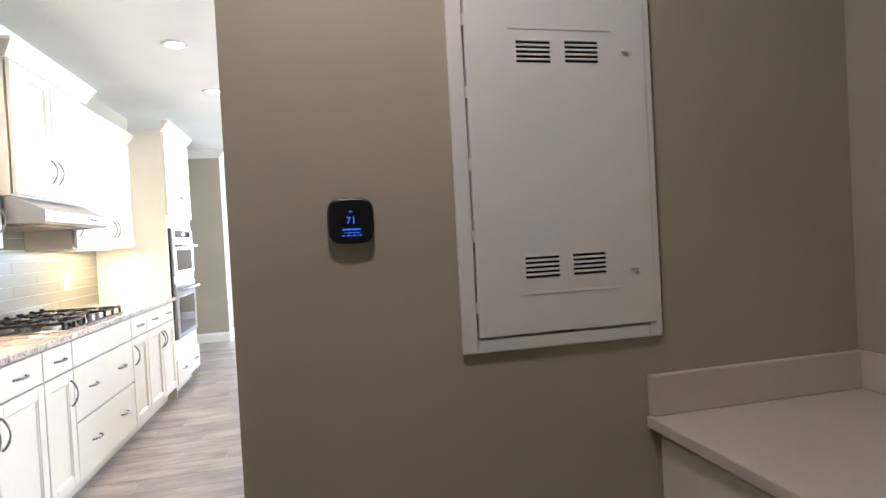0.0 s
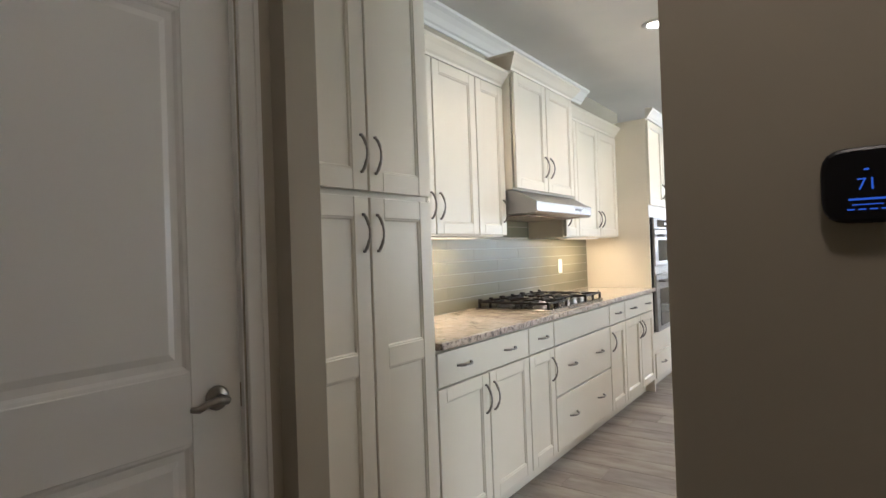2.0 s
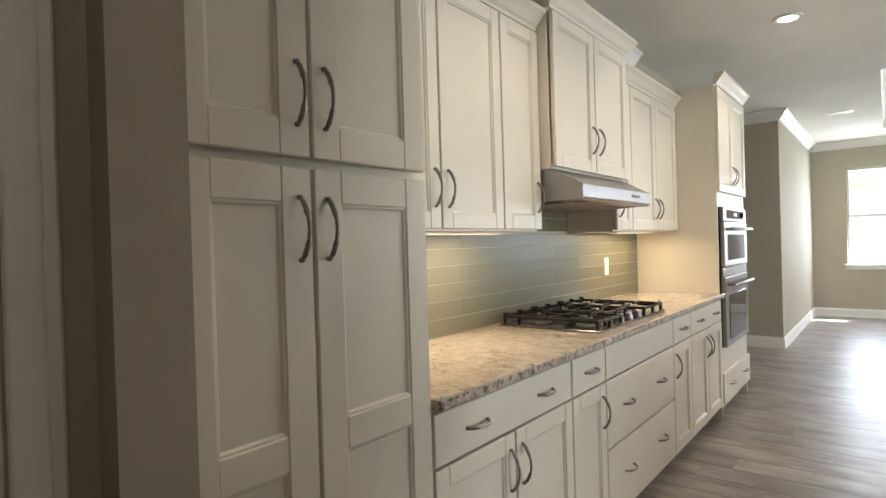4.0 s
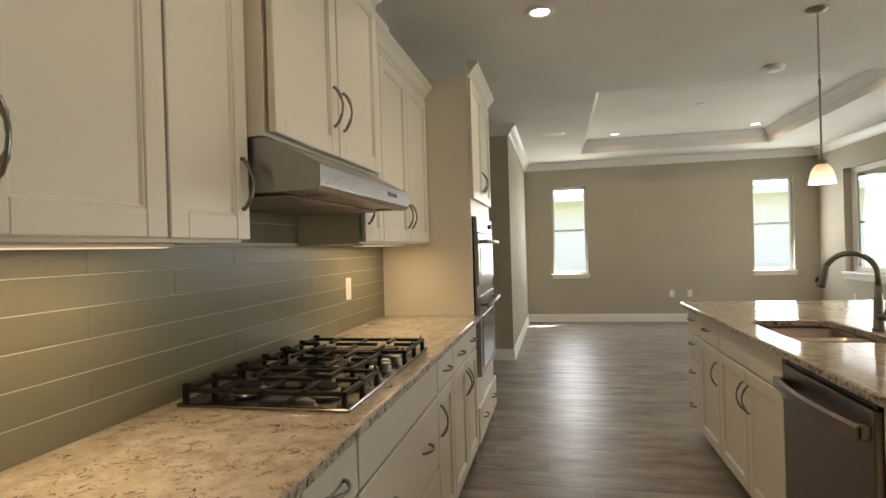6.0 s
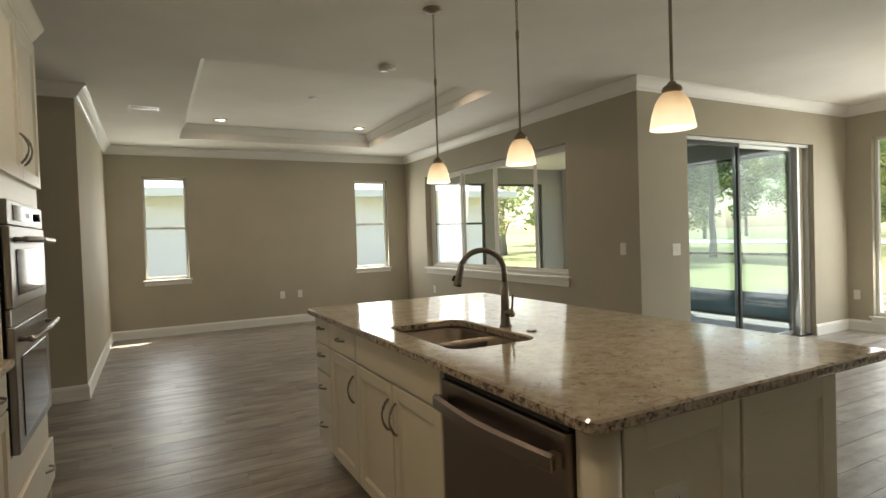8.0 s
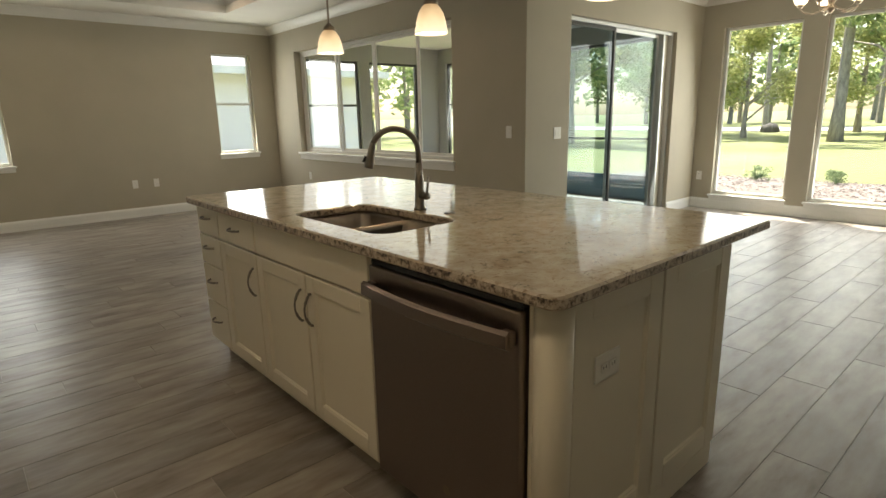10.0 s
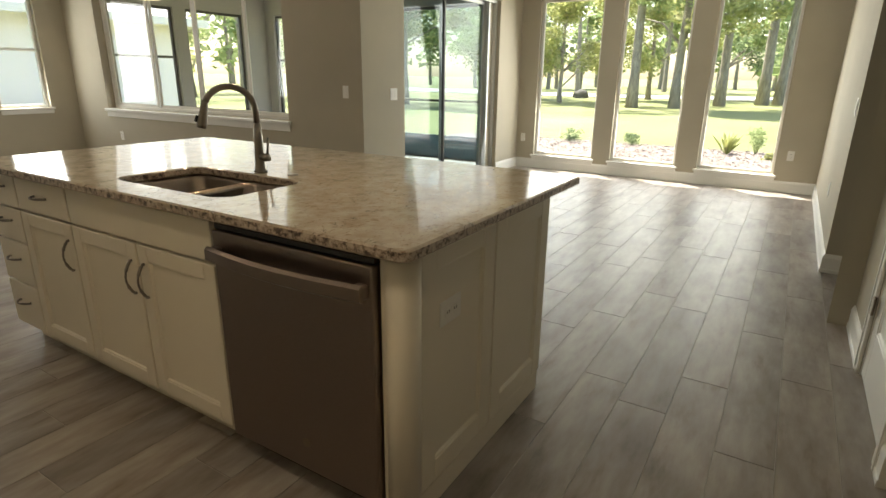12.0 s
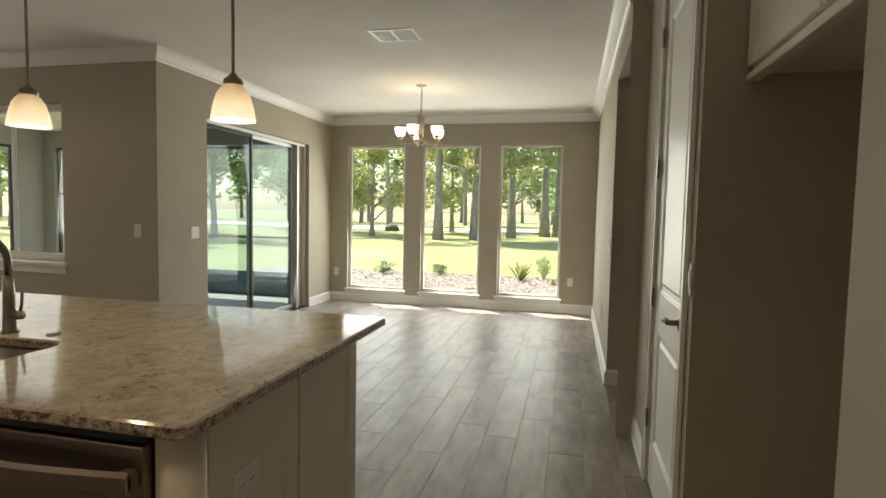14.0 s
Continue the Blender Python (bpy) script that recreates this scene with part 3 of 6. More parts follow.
# ---- panelled doors ----
def lever(side, u, v, parent, toward=1, knob=False):
    bm = bmesh.new()
    c = side.at(u, v, 0.0)
    tube(bm, [c, side.at(u, v, 0.008), side.at(u, v, 0.014)], [0.032, 0.032, 0.026], 20)
    tube(bm, [side.at(u, v, 0.012), side.at(u, v, 0.05)], [0.012, 0.011], 14)
    if knob:
        tube(bm, [side.at(u, v, 0.045), side.at(u, v, 0.055), side.at(u, v, 0.07), side.at(u, v, 0.078)], [0.012, 0.026, 0.026, 0.012], 18)
    else:
        tube(bm, [side.at(u, v, 0.05), side.at(u + 0.03 * toward, v + 0.006, 0.054), side.at(u + 0.06 * toward, v + 0.002, 0.055), side.at(u + 0.08 * toward, v - 0.006, 0.054), side.at(u + 0.098 * toward, v - 0.002, 0.05)], [0.011, 0.010, 0.009, 0.009, 0.007], 12)
    return part("door_handle", bm, NICKEL, parent, "satin nickel lever handle", smooth=True)


def panel_door(name, side, w, h, panels, label, edge=0.10):
    """A moulded two-panel door; side.o at its foot, the face at w = 0."""
    bm = bmesh.new()
    side.box(bm, (0, 0.008, -0.035), (w, h, -0.012))
    root = solo(name, bm, TRIM, label, "door", kind="structure")
    zs = [0.008] + [z for p in panels for z in p] + [h]
    for a in (0, w - edge):
        bm = bmesh.new()
        side.box(bm, (a, 0.008, -0.0118), (a + edge, h, 0.0), 0.002)
        part("stile", bm, TRIM, root)
    for lo, hi in zip(zs[::2], zs[1::2]):
        bm = bmesh.new()
        side.box(bm, (edge, lo, -0.0118), (w - edge, hi, -0.0003), 0.002)
        part("rail", bm, TRIM, root)
    for lo, hi in panels:
        bm = bmesh.new()
        rings = []
        for d, q in ((0.0, -0.0118), (0.0, -0.003), (0.008, -0.005), (0.016, -0.010), (0.034, -0.010), (0.052, -0.003)):
            rings.append([bm.verts.new(side.at(u, v, q)) for u, v in ((edge + d, lo + d), (w - edge - d, lo + d), (w - edge - d, hi - d), (edge + d, hi - d))])
        for r0, r1 in zip(rings, rings[1:]):
            for i in range(4):
                bm.faces.new((r0[i], r0[(i + 1) % 4], r1[(i + 1) % 4], r1[i]))
        bm.faces.new(rings[-1])
        bmesh.ops.recalc_face_normals(bm, faces=bm.faces)
        part("panel", bm, TRIM, root)
    return root


def casing(side, w, h, parent=None, width=0.07):
    bm = bmesh.new()
    for a, b in (((-width, 0, 0.001), (-0.004, h + 0.004, 0.016)), ((w + 0.004, 0, 0.001), (w + width, h + 0.004, 0.016)), ((-width, h + 0.004, 0.001), (w + width, h + width, 0.016))):
        side.box(bm, a, b, 0.004, 2)
    for a, b in (((-width + 0.004, 0, 0.0161), (-width + 0.022, h + 0.022, 0.021)), ((w + width - 0.022, 0, 0.0161), (w + width - 0.004, h + 0.022, 0.021))):
        side.box(bm, a, b, 0.002)
    for a, b in (((-0.0, 0, -0.11), (0.004, h, 0.0)), ((w - 0.004, 0, -0.11), (w, h, 0.0))):
        side.box(bm, a, b)
    solo("trim_casing", bm, TRIM, "white painted door casing", "door casing", kind="structure")


hd = Side((-0.32, 2.50, 0), (0, 1, 0), (1, 0, 0))
casing(hd, 0.83, 2.06)
hd_in = Side((-0.335, 2.505, 0), (0, 1, 0), (1, 0, 0))
d1 = panel_door("door_hall", hd_in, 0.82, 2.05, ((0.22, 0.82), (1.0, 1.92)), "closed white two-panel interior door", 0.14)
lever(hd_in, 0.748, 0.92, d1, -1)
bm = bmesh.new()
hd_in.box(bm, (0.819, 0.88, -0.02), (0.8235, 0.945, 0.002))
part("strike_plate", bm, CHAIN, d1, "dark strike plate")
pd = Side((2.965, Y_P, 0), (-1, 0, 0), (0, 1, 0))
casing(pd, 0.74, 2.45)
pd_in = Side((2.96, Y_P - 0.006, 0), (-1, 0, 0), (0, 1, 0))
d2 = panel_door("door_pantry", pd_in, 0.73, 2.44, ((0.25, 0.80), (1.0, 2.30)), "closed white two-panel pantry door")
lever(pd_in, 0.668, 0.955, d2, -1)
for z in (0.34, 0.96, 1.60, 2.24):
    bm = bmesh.new()
    tube(bm, [pd.at(0.0, z - 0.045, 0.012), pd.at(0.0, z + 0.045, 0.012)], 0.006, 8)
    pd.box(bm, (-0.018, z - 0.043, 0.0165), (0.02, z + 0.043, 0.0185))
    part("hinge", bm, CHAIN, d2, "antique nickel hinge")


# ---- cabinet builders ----
def pull(side, u, v, parent, upright=True, length=0.128, w0=0.0):
    """An arched pull with flattened, beaded ends."""
    bm = bmesh.new()
    pts, rad = [], []
    for i in range(13):
        s = i / 12
        a = (s - 0.5) * length
        out = 0.006 + 0.026 * math.sin(math.pi * s) ** 0.8
        k = abs(s - 0.5) * 2
        pts.append(side.at(u, v + a, w0 + out) if upright else side.at(u + a, v, w0 + out))
        rad.append(0.0036 + 0.0018 * (k > 0.45) * (k < 0.9) + (0.0008 if i % 2 else 0.0))
    tube(bm, pts, rad, 8)
    for i in (0, -1):
        a = -length / 2 if i == 0 else length / 2
        e = (u, v + a) if upright else (u + a, v)
        tube(bm, [side.at(*e, w0 - 0.001), side.at(*e, w0 + 0.010)], [0.006, 0.0048], 8)
    return part("handle", bm, NICKEL, parent, "satin nickel arched pull", smooth=True)


def shaker(side, u0, v0, u1, v1, parent, name="door", rail=0.058, extra_rail=None, thick=0.02):
    """A shaker front: a recessed, beaded panel with stiles and rails round it."""
    t, b = thick, 0.009
    bars = [(v0, v0 + rail), (v1 - rail, v1)]
    if extra_rail:
        bars.insert(1, (extra_rail - rail / 2, extra_rail + rail / 2))
    front = None
    for (_, lo), (hi, _) in zip(bars, bars[1:]):
        bm = bmesh.new()
        rings = []
        for d, w in ((0.0, 0.0), (0.0, t - 0.0045), (b * 0.5, t - 0.005), (b, t - 0.011)):
            rings.append([bm.verts.new(side.at(u, v, w)) for u, v in ((u0 + rail + d, lo + d), (u1 - rail - d, lo + d), (u1 - rail - d, hi - d), (u0 + rail + d, hi - d))])
        for r0, r1 in zip(rings, rings[1:]):
            for i in range(4):
                bm.faces.new((r0[i], r0[(i + 1) % 4], r1[(i + 1) % 4], r1[i]))
        bm.faces.new(rings[-1])
        bmesh.ops.recalc_face_normals(bm, faces=bm.faces)
        p = part(name if front is None else "panel", bm, CAB, parent if front is None else front)
        front = front or p
    for a in (u0, u1 - rail):
        bm = bmesh.new()
        side.box(bm, (a, v0, 0.0), (a + rail, v1, t), 0.0025)
        part("stile", bm, CAB, front)
    for lo, hi in bars:
        bm = bmesh.new()
        side.box(bm, (u0 + rail, lo, 0.0), (u1 - rail, hi, t - 0.0004), 0.0025)
        part("rail", bm, CAB, front)
    return front


def slab_front(side, u0, v0, u1, v1, parent, thick=0.02):
    bm = bmesh.new()
    side.box(bm, (u0, v0, 0.0), (u1, v1, thick), 0.004, 2)
    return part("drawer", bm, CAB, parent)


G = 0.0045
CAB_CROWN = [(0.0, 0.0), (0.014, 0.0), (0.018, 0.012), (0.028, 0.022), (0.048, 0.050), (0.060, 0.064), (0.066, 0.070), (0.066, 0.086), (0.0, 0.086)]


def cab_crown(z, path, parent):
    part("crown", moulding(bmesh.new(), path, [(o, z + h) for o, h in CAB_CROWN]), CAB, parent)


LEFT = Side((XF - 0.02, 0, 0), (0, 1, 0), (1, 0, 0))


def base_unit(side, a, b, depth, fronts, label, group, toe=True, top=0.879, cat="base cabinet"):
    """fronts: (kind, u0, v0, u1, v1, handles) with handles as (u, v, upright)."""
    c = side.at((a + b) / 2, 0, -depth / 2)
    root = thing("base_cabinet", (c.x, c.y, 0), label, cat, group)
    bm = bmesh.new()
    side.box(bm, (a, 0.105, -depth), (b, top, -0.012))
    if toe:
        side.box(bm, (a, 0.0, -depth), (b, 0.105, -0.07))
    part("body", bm, CAB, root)
    for kind, u0, v0, u1, v1, handles in fronts:
        f = (shaker if kind == "door" else slab_front)(side, u0 + G, v0 + G, u1 - G, v1 - G, root)
        for u, v, up in handles:
            pull(side, u, v, f, up, 0.128 if up else 0.10, 0.02)
    return root


# ---- kitchen run ----
Z1, Z2 = 0.112, 0.870
DR = 0.720
run = "base cabinets along the wall"
base_unit(LEFT, 4.234, 5.045, 0.58, [("drawer", 4.234, DR, 5.045, Z2, [(4.43, 0.795, False), (4.835, 0.795, False)]), ("door", 4.234, Z1, 4.638, DR, [(4.602, 0.60, True)]), ("door", 4.638, Z1, 5.045, DR, [(4.674, 0.60, True)])], "ivory painted base cabinet with wide drawer and two doors", run)
base_unit(LEFT, 5.045, 5.36, 0.58, [("drawer", 5.045, DR, 5.36, Z2, [(5.21, 0.795, False)]), ("door", 5.045, Z1, 5.36, DR, [(5.32, 0.60, True)])], "narrow ivory base cabinet with one drawer and one door", run)
base_unit(LEFT, 5.36, 6.295, 0.58, [("panel", 5.36, DR, 6.295, Z2, []), ("drawer", 5.36, 0.425, 6.295, DR, [(5.60, 0.58, False), (6.06, 0.58, False)]), ("drawer", 5.36, Z1, 6.295, 0.425, [(5.60, 0.28, False), (6.06, 0.28, False)])], "ivory cooktop cabinet with two deep drawers", run)
base_unit(LEFT, 6.295, 6.64, 0.58, [("drawer", 6.295, DR, 6.64, Z2, [(6.467, 0.795, False)]), ("door", 6.295, Z1, 6.64, DR, [(6.335, 0.60, True)])], "narrow ivory base cabinet beside the cooktop", run)
base_unit(LEFT, 6.64, 7.42, 0.58, [("drawer", 6.64, DR, 7.42, Z2, [(6.83, 0.795, False), (7.23, 0.795, False)]), ("door", 6.64, Z1, 7.03, DR, [(6.995, 0.60, True)]), ("door", 7.03, Z1, 7.42, DR, [(7.065, 0.60, True)])], "ivory painted base cabinet beside the oven tower", run)

# tall pantry cabinet
pan = thing("pantry_cabinet", (-0.65, 3.90, 0), "tall ivory pantry cabinet with four panelled doors", "tall cabinet")
part("body", boxes(((XL + 0.002, 3.562, 0.105), (XF - 0.032, 4.232, 2.42)), ((XL + 0.002, 3.562, 0), (XF - 0.09, 4.232, 0.105))), CAB, pan)
for u0, u1, hu in ((3.564, 3.868, 3.832), (3.868, 4.232, 3.904)):
    d = shaker(LEFT, u0 + G, Z1, u1 - G, 1.484, pan, rail=0.073, extra_rail=0.905)
    pull(LEFT, hu, 1.357, d, True, 0.128, 0.02)
    d = shaker(LEFT, u0 + G, 1.506, u1 - G, 2.40, pan, rail=0.073)
    pull(LEFT, hu, 1.635, d, True, 0.128, 0.02)
cab_crown(2.42, [(XF - 0.02, 3.562), (XF - 0.02, 4.232), (XL + 0.002, 4.232)][::-1], pan)

# wall cabinets
UP = Side((-0.645, 0, 0), (0, 1, 0), (1, 0, 0))
UB, UT = 1.365, 2.27


def wall_unit(a, b, doors, label, side=UP, z0=UB, z1=UT, crown_path=None):
    root = thing("wall_cabinet", (-0.79, (a + b) / 2, z0), label, "wall cabinet", "wall cabinets over the counter")
    part("body", boxes(((XL + 0.002, a, z0), (side.o.x - 0.010, b, z1))), CAB, root)
    for u0, u1, hu in doors:
        d = shaker(side, u0 + G, z0 + 0.008, u1 - G, z1 - 0.012, root)
        if hu:
            pull(side, hu, z0 + (0.15 if side is UP else 0.17), d, True, 0.128, 0.02)
    if crown_path:
        cab_crown(z1 - 0.004, crown_path, root)
    return root


def crown_around(a, b, xf, open_a=True, open_b=True):
    p = [(xf, a), (xf, b)]
    if open_a:
        p = [(XL + 0.002, a)] + p
    if open_b:
        p = p + [(XL + 0.002, b)]
    return p[::-1]


wall_unit(4.235, 5.05, [(4.235, 4.645, 4.608), (4.645, 5.05, 4.682)], "ivory two-door wall cabinet with nickel pulls", crown_path=[(-0.645, 5.05), (-0.645, 4.235)])
wall_unit(5.05, 5.362, [(5.05, 5.362, 5.325)], "narrow ivory one-door wall cabinet beside the hood", crown_path=[(-0.645, 5.362), (-0.645, 5.05)])
HC = Side((-0.57, 0, 0), (0, 1, 0), (1, 0, 0))
wall_unit(5.364, 6.246, [(5.364, 5.805, 5.765), (5.805, 6.246, 5.845)], "deeper ivory cabinet above the range hood", HC, 1.645, 2.36, crown_around(5.364, 6.246, -0.57))
wall_unit(6.248, 6.50, [(6.248, 6.50, 6.285)], "narrow ivory one-door wall cabinet with nickel pull", crown_path=[(-0.645, 6.50), (-0.645, 6.248)])
wall_unit(6.50, 7.42, [(6.50, 6.96, 6.922), (6.96, 7.42, 6.998)], "ivory two-door wall cabinet beside the oven tower", crown_path=[(-0.645, 7.42), (-0.645, 6.50)])

# oven tower
OY0, OY1, OF = 7.42, 8.33, -0.335
tower = thing("oven_tower", (-0.64, 7.87, 0), "tall ivory cabinet housing a double wall oven", "tall cabinet")
part("side_panel", boxes(((XL + 0.002, OY0, 0.0), (OF - 0.022, OY0 + 0.02, 2.40))), CAB, tower)
part("side_panel", boxes(((XL + 0.002, OY1 - 0.02, 0.0), (OF - 0.022, OY1, 2.40))), CAB, tower)
part("upper_box", boxes(((XL + 0.002, OY0 + 0.02, 1.535), (OF - 0.022, OY1 - 0.02, 2.40))), CAB, tower)
part("lower_box", boxes(((XL + 0.002, OY0 + 0.02, 0.105), (OF - 0.022, OY1 - 0.02, 0.505))), CAB, tower)
part("toe_kick", boxes(((XL + 0.002, OY0 + 0.02, 0), (OF - 0.09, OY1 - 0.02, 0.105))), CAB, tower)
part("back_panel", boxes(((XL + 0.002, OY0 + 0.02, 0.505), (XL + 0.03, OY1 - 0.02, 1.535))), CAB, tower)
OV = Side((OF - 0.021, 0, 0), (0, 1, 0), (1, 0, 0))
for u0, u1, hu in ((OY0, (OY0 + OY1) / 2, (OY0 + OY1) / 2 - 0.04), ((OY0 + OY1) / 2, OY1, (OY0 + OY1) / 2 + 0.04)):
    d = shaker(OV, u0 + G, 1.64, u1 - G, 2.385, tower)
    pull(OV, hu, 1.78, d, True, 0.128, 0.02)
d = slab_front(OV, OY0 + G, 0.115, OY1 - G, 0.335, tower)
for hu in (OY0 + 0.22, OY1 - 0.22):
    pull(OV, hu, 0.235, d, False, 0.10, 0.02)
cab_crown(2.40, [(OF - 0.021, OY1), (OF - 0.021, OY0)], tower)
oven = thing("double_oven", (-0.62, 7.875, 0.51), "stainless steel double wall oven with dark glass doors", "oven")
A0, A1 = OY0 + 0.065, OY1 - 0.065
bm = bmesh.new()
OV.box(bm, (A0 + 0.01, 0.512, -0.5), (A1 - 0.01, 1.528, -0.003))
part("body", bm, BLACK, oven)
bm = bmesh.new()
OV.box(bm, (A0, 1.43, 0.0), (A1, 1.53, 0.025), 0.004, 2)
cp = part("control_panel", bm, STEEL_H, oven)
bm = bmesh.new()
OV.box(bm, (A0 + 0.10, 1.448, 0.0252), (A1 - 0.10, 1.512, 0.028), 0.001)
part("display_glass", bm, OVEN_GLASS, cp)
bm = bmesh.new()
OV.box(bm, ((A0 + A1) / 2 - 0.05, 1.468, 0.0283), ((A0 + A1) / 2 + 0.05, 1.492, 0.0288))
part("display", bm, DISPLAY, cp)
bm = bmesh.new()
tube(bm, [OV.at(A1 - 0.16, 1.48, 0.028), OV.at(A1 - 0.16, 1.48, 0.042)], 0.02, 18)
part("knob", bm, BLACK, cp)
for v0, v1, gl0, gl1 in ((1.095, 1.425, 1.14, 1.33), (0.515, 1.02, 0.56, 0.89)):
    bm = bmesh.new()
    OV.box(bm, (A0, v0, 0.0), (A1, v1, 0.03), 0.005, 2)
    d = part("oven_door", bm, STEEL_H, oven)
    bm = bmesh.new()
    OV.box(bm, (A0 + 0.10, gl0, 0.0302), (A1 - 0.10, gl1, 0.0335), 0.001)
    part("glass", bm, OVEN_GLASS, d, "black glass")
    bm = bmesh.new()
    hv = v1 - 0.055
    tube(bm, [OV.at(A0 + 0.05, hv, 0.075), OV.at((A0 + A1) / 2, hv, 0.085), OV.at(A1 - 0.05, hv, 0.075)], 0.013, 14)
    for u in (A0 + 0.07, A1 - 0.07):
        tube(bm, [OV.at(u, hv, 0.028), OV.at(u, hv, 0.075)], 0.010, 10)
    part("handle", bm, STEEL_H, d, smooth=True)
bm = bmesh.new()
OV.box(bm, (A0, 1.022, 0.0), (A1, 1.092, 0.022), 0.003)
part("vent_strip", bm, STEEL_H, oven)


# ---- counters ----
def rounded_loop(x0, y0, x1, y1, r, seg=5):
    out = []
    for cx, cy, a0 in ((x1 - r, y1 - r, 0), (x0 + r, y1 - r, 90), (x0 + r, y0 + r, 180), (x1 - r, y0 + r, 270)):
        for i in range(seg + 1):
            a = radians(a0 + 90 * i / seg)
            out.append((cx + r * math.cos(a), cy + r * math.sin(a)))
    return out


def counter_mesh(outer, holes, z0, z1, ch=0.005):
    """A stone top with holes. Faces of the outer edge take the second material."""
    bm = bmesh.new()

    def inset(loop, d):
        n = len(loop)
        res = []
        for i in range(n):
            p, q, r = Vector(loop[i - 1]), Vector(loop[i]), Vector(loop[(i + 1) % n])
            d1, d2 = (q - p).normalized(), (r - q).normalized()
            n1, n2 = Vector((-d1.y, d1.x)), Vector((-d2.y, d2.x))
            res.append(q + (n1 + n2) / (1 + n1.dot(n2)) * d)
        return res
    tops, sides = [], []
    for k, loop in enumerate([outer] + holes):
        d = ch if k == 0 else -ch
        if k:
            loop = loop[::-1]
            d = ch
        rings = [[bm.verts.new((p[0], p[1], z)) for p in lp] for lp, z in ((inset(loop, d), z1), (loop, z1 - ch), (loop, z0 + ch), (inset(loop, d), z0))]
        n = len(loop)
        for r0, r1 in zip(rings, rings[1:]):
            for i in range(n):
                f = bm.faces.new((r0[i], r1[i], r1[(i + 1) % n], r0[(i + 1) % n]))
                f.material_index = 1 if r0 is rings[1] else 0
        tops.append((rings[0], rings[-1]))
    for which in (0, 1):
        es = []
        for t in tops:
            ring = t[which]
            for i in range(len(ring)):
                es.append(bm.edges.get((ring[i], ring[(i + 1) % len(ring)])))
        bmesh.ops.triangle_fill(bm, edges=es, use_beauty=True)
    bmesh.ops.recalc_face_normals(bm, faces=bm.faces)
    return bm


CT = 0.914
solo("worktop", counter_mesh(rounded_loop(XL + 0.003, 4.236, XF + 0.028, 7.416, 0.004, 2), [], CT - 0.034, CT), (STONE, STONE_EDGE), "speckled beige quartz worktop along the wall", "worktop")

# ---- island ----
IX0, IX1, IY0, IY1 = 0.982, 2.25, 5.672, 8.152
SINK = (1.112, 6.505, 1.487, 7.165)
solo("island_worktop", counter_mesh(rounded_loop(IX0, IY0, IX1, IY1, 0.035, 6), [rounded_loop(*SINK, 0.07, 6)], CT - 0.034, CT, 0.006), (STONE, STONE_EDGE), "polished speckled beige quartz island worktop", "worktop")
IL = Side((1.042, 0, 0), (0, 1, 0), (-1, 0, 0))
isl = "base cabinets of the island"


def island_unit(a, b, fronts, label, body=True, hollow=False):
    root = thing("island_cabinet", (1.33, (a + b) / 2, 0), label, "base cabinet", isl)
    bm = bmesh.new()
    if hollow:
        for p, q in (((a, 0.105, -0.58), (a + 0.018, 0.879, -0.001)), ((b - 0.018, 0.105, -0.58), (b, 0.879, -0.001)), ((a + 0.018, 0.105, -0.58), (b - 0.018, 0.123, -0.001)), ((a + 0.018, 0.123, -0.58), (b - 0.018, 0.879, -0.562)), ((a + 0.018, 0.123, -0.02), (b - 0.018, 0.879, -0.001))):
            bm = bmesh.new()
            IL.box(bm, p, q)
            part("carcass_board", bm, CAB, root)
    else:
        IL.box(bm, (a, 0.105, -0.58), (b, 0.879, -0.012))
        part("body", bm, CAB, root)
    bm = bmesh.new()
    IL.box(bm, (a, 0.0, -0.58), (b, 0.1048, -0.07))
    part("toe_kick", bm, CAB, root)
    for kind, u0, v0, u1, v1, handles in fronts:
        f = (shaker if kind == "door" else slab_front)(IL, u0 + 0.006, v0 + 0.0055, u1 - 0.006, v1 - 0.0055, root)
        for u, v, up in handles:
            pull(IL, u, v, f, up, 0.128 if up else 0.10, 0.02)
    return root


island_unit(7.80, 8.10, [("drawer", 7.80, lo, 8.10, hi, [(7.95, (lo + hi) / 2 + 0.02, False)]) for lo, hi in ((0.72, 0.87), (0.555, 0.72), (0.345, 0.555), (0.112, 0.345))], "ivory island cabinet with four drawers")
island_unit(7.36, 7.80, [("drawer", 7.36, 0.72, 7.80, 0.87, [(7.58, 0.80, False)]), ("door", 7.36, 0.112, 7.80, 0.72, [(7.40, 0.58, True)])], "ivory island cabinet with one drawer and one door")
island_unit(6.455, 7.36, [("panel", 6.455, 0.72, 7.36, 0.87, []), ("door", 6.455, 0.112, 6.905, 0.72, [(6.865, 0.58, True)]), ("door", 6.905, 0.112, 7.36, 0.72, [(6.945, 0.58, True)])], "ivory sink base with two panelled doors", hollow=True)

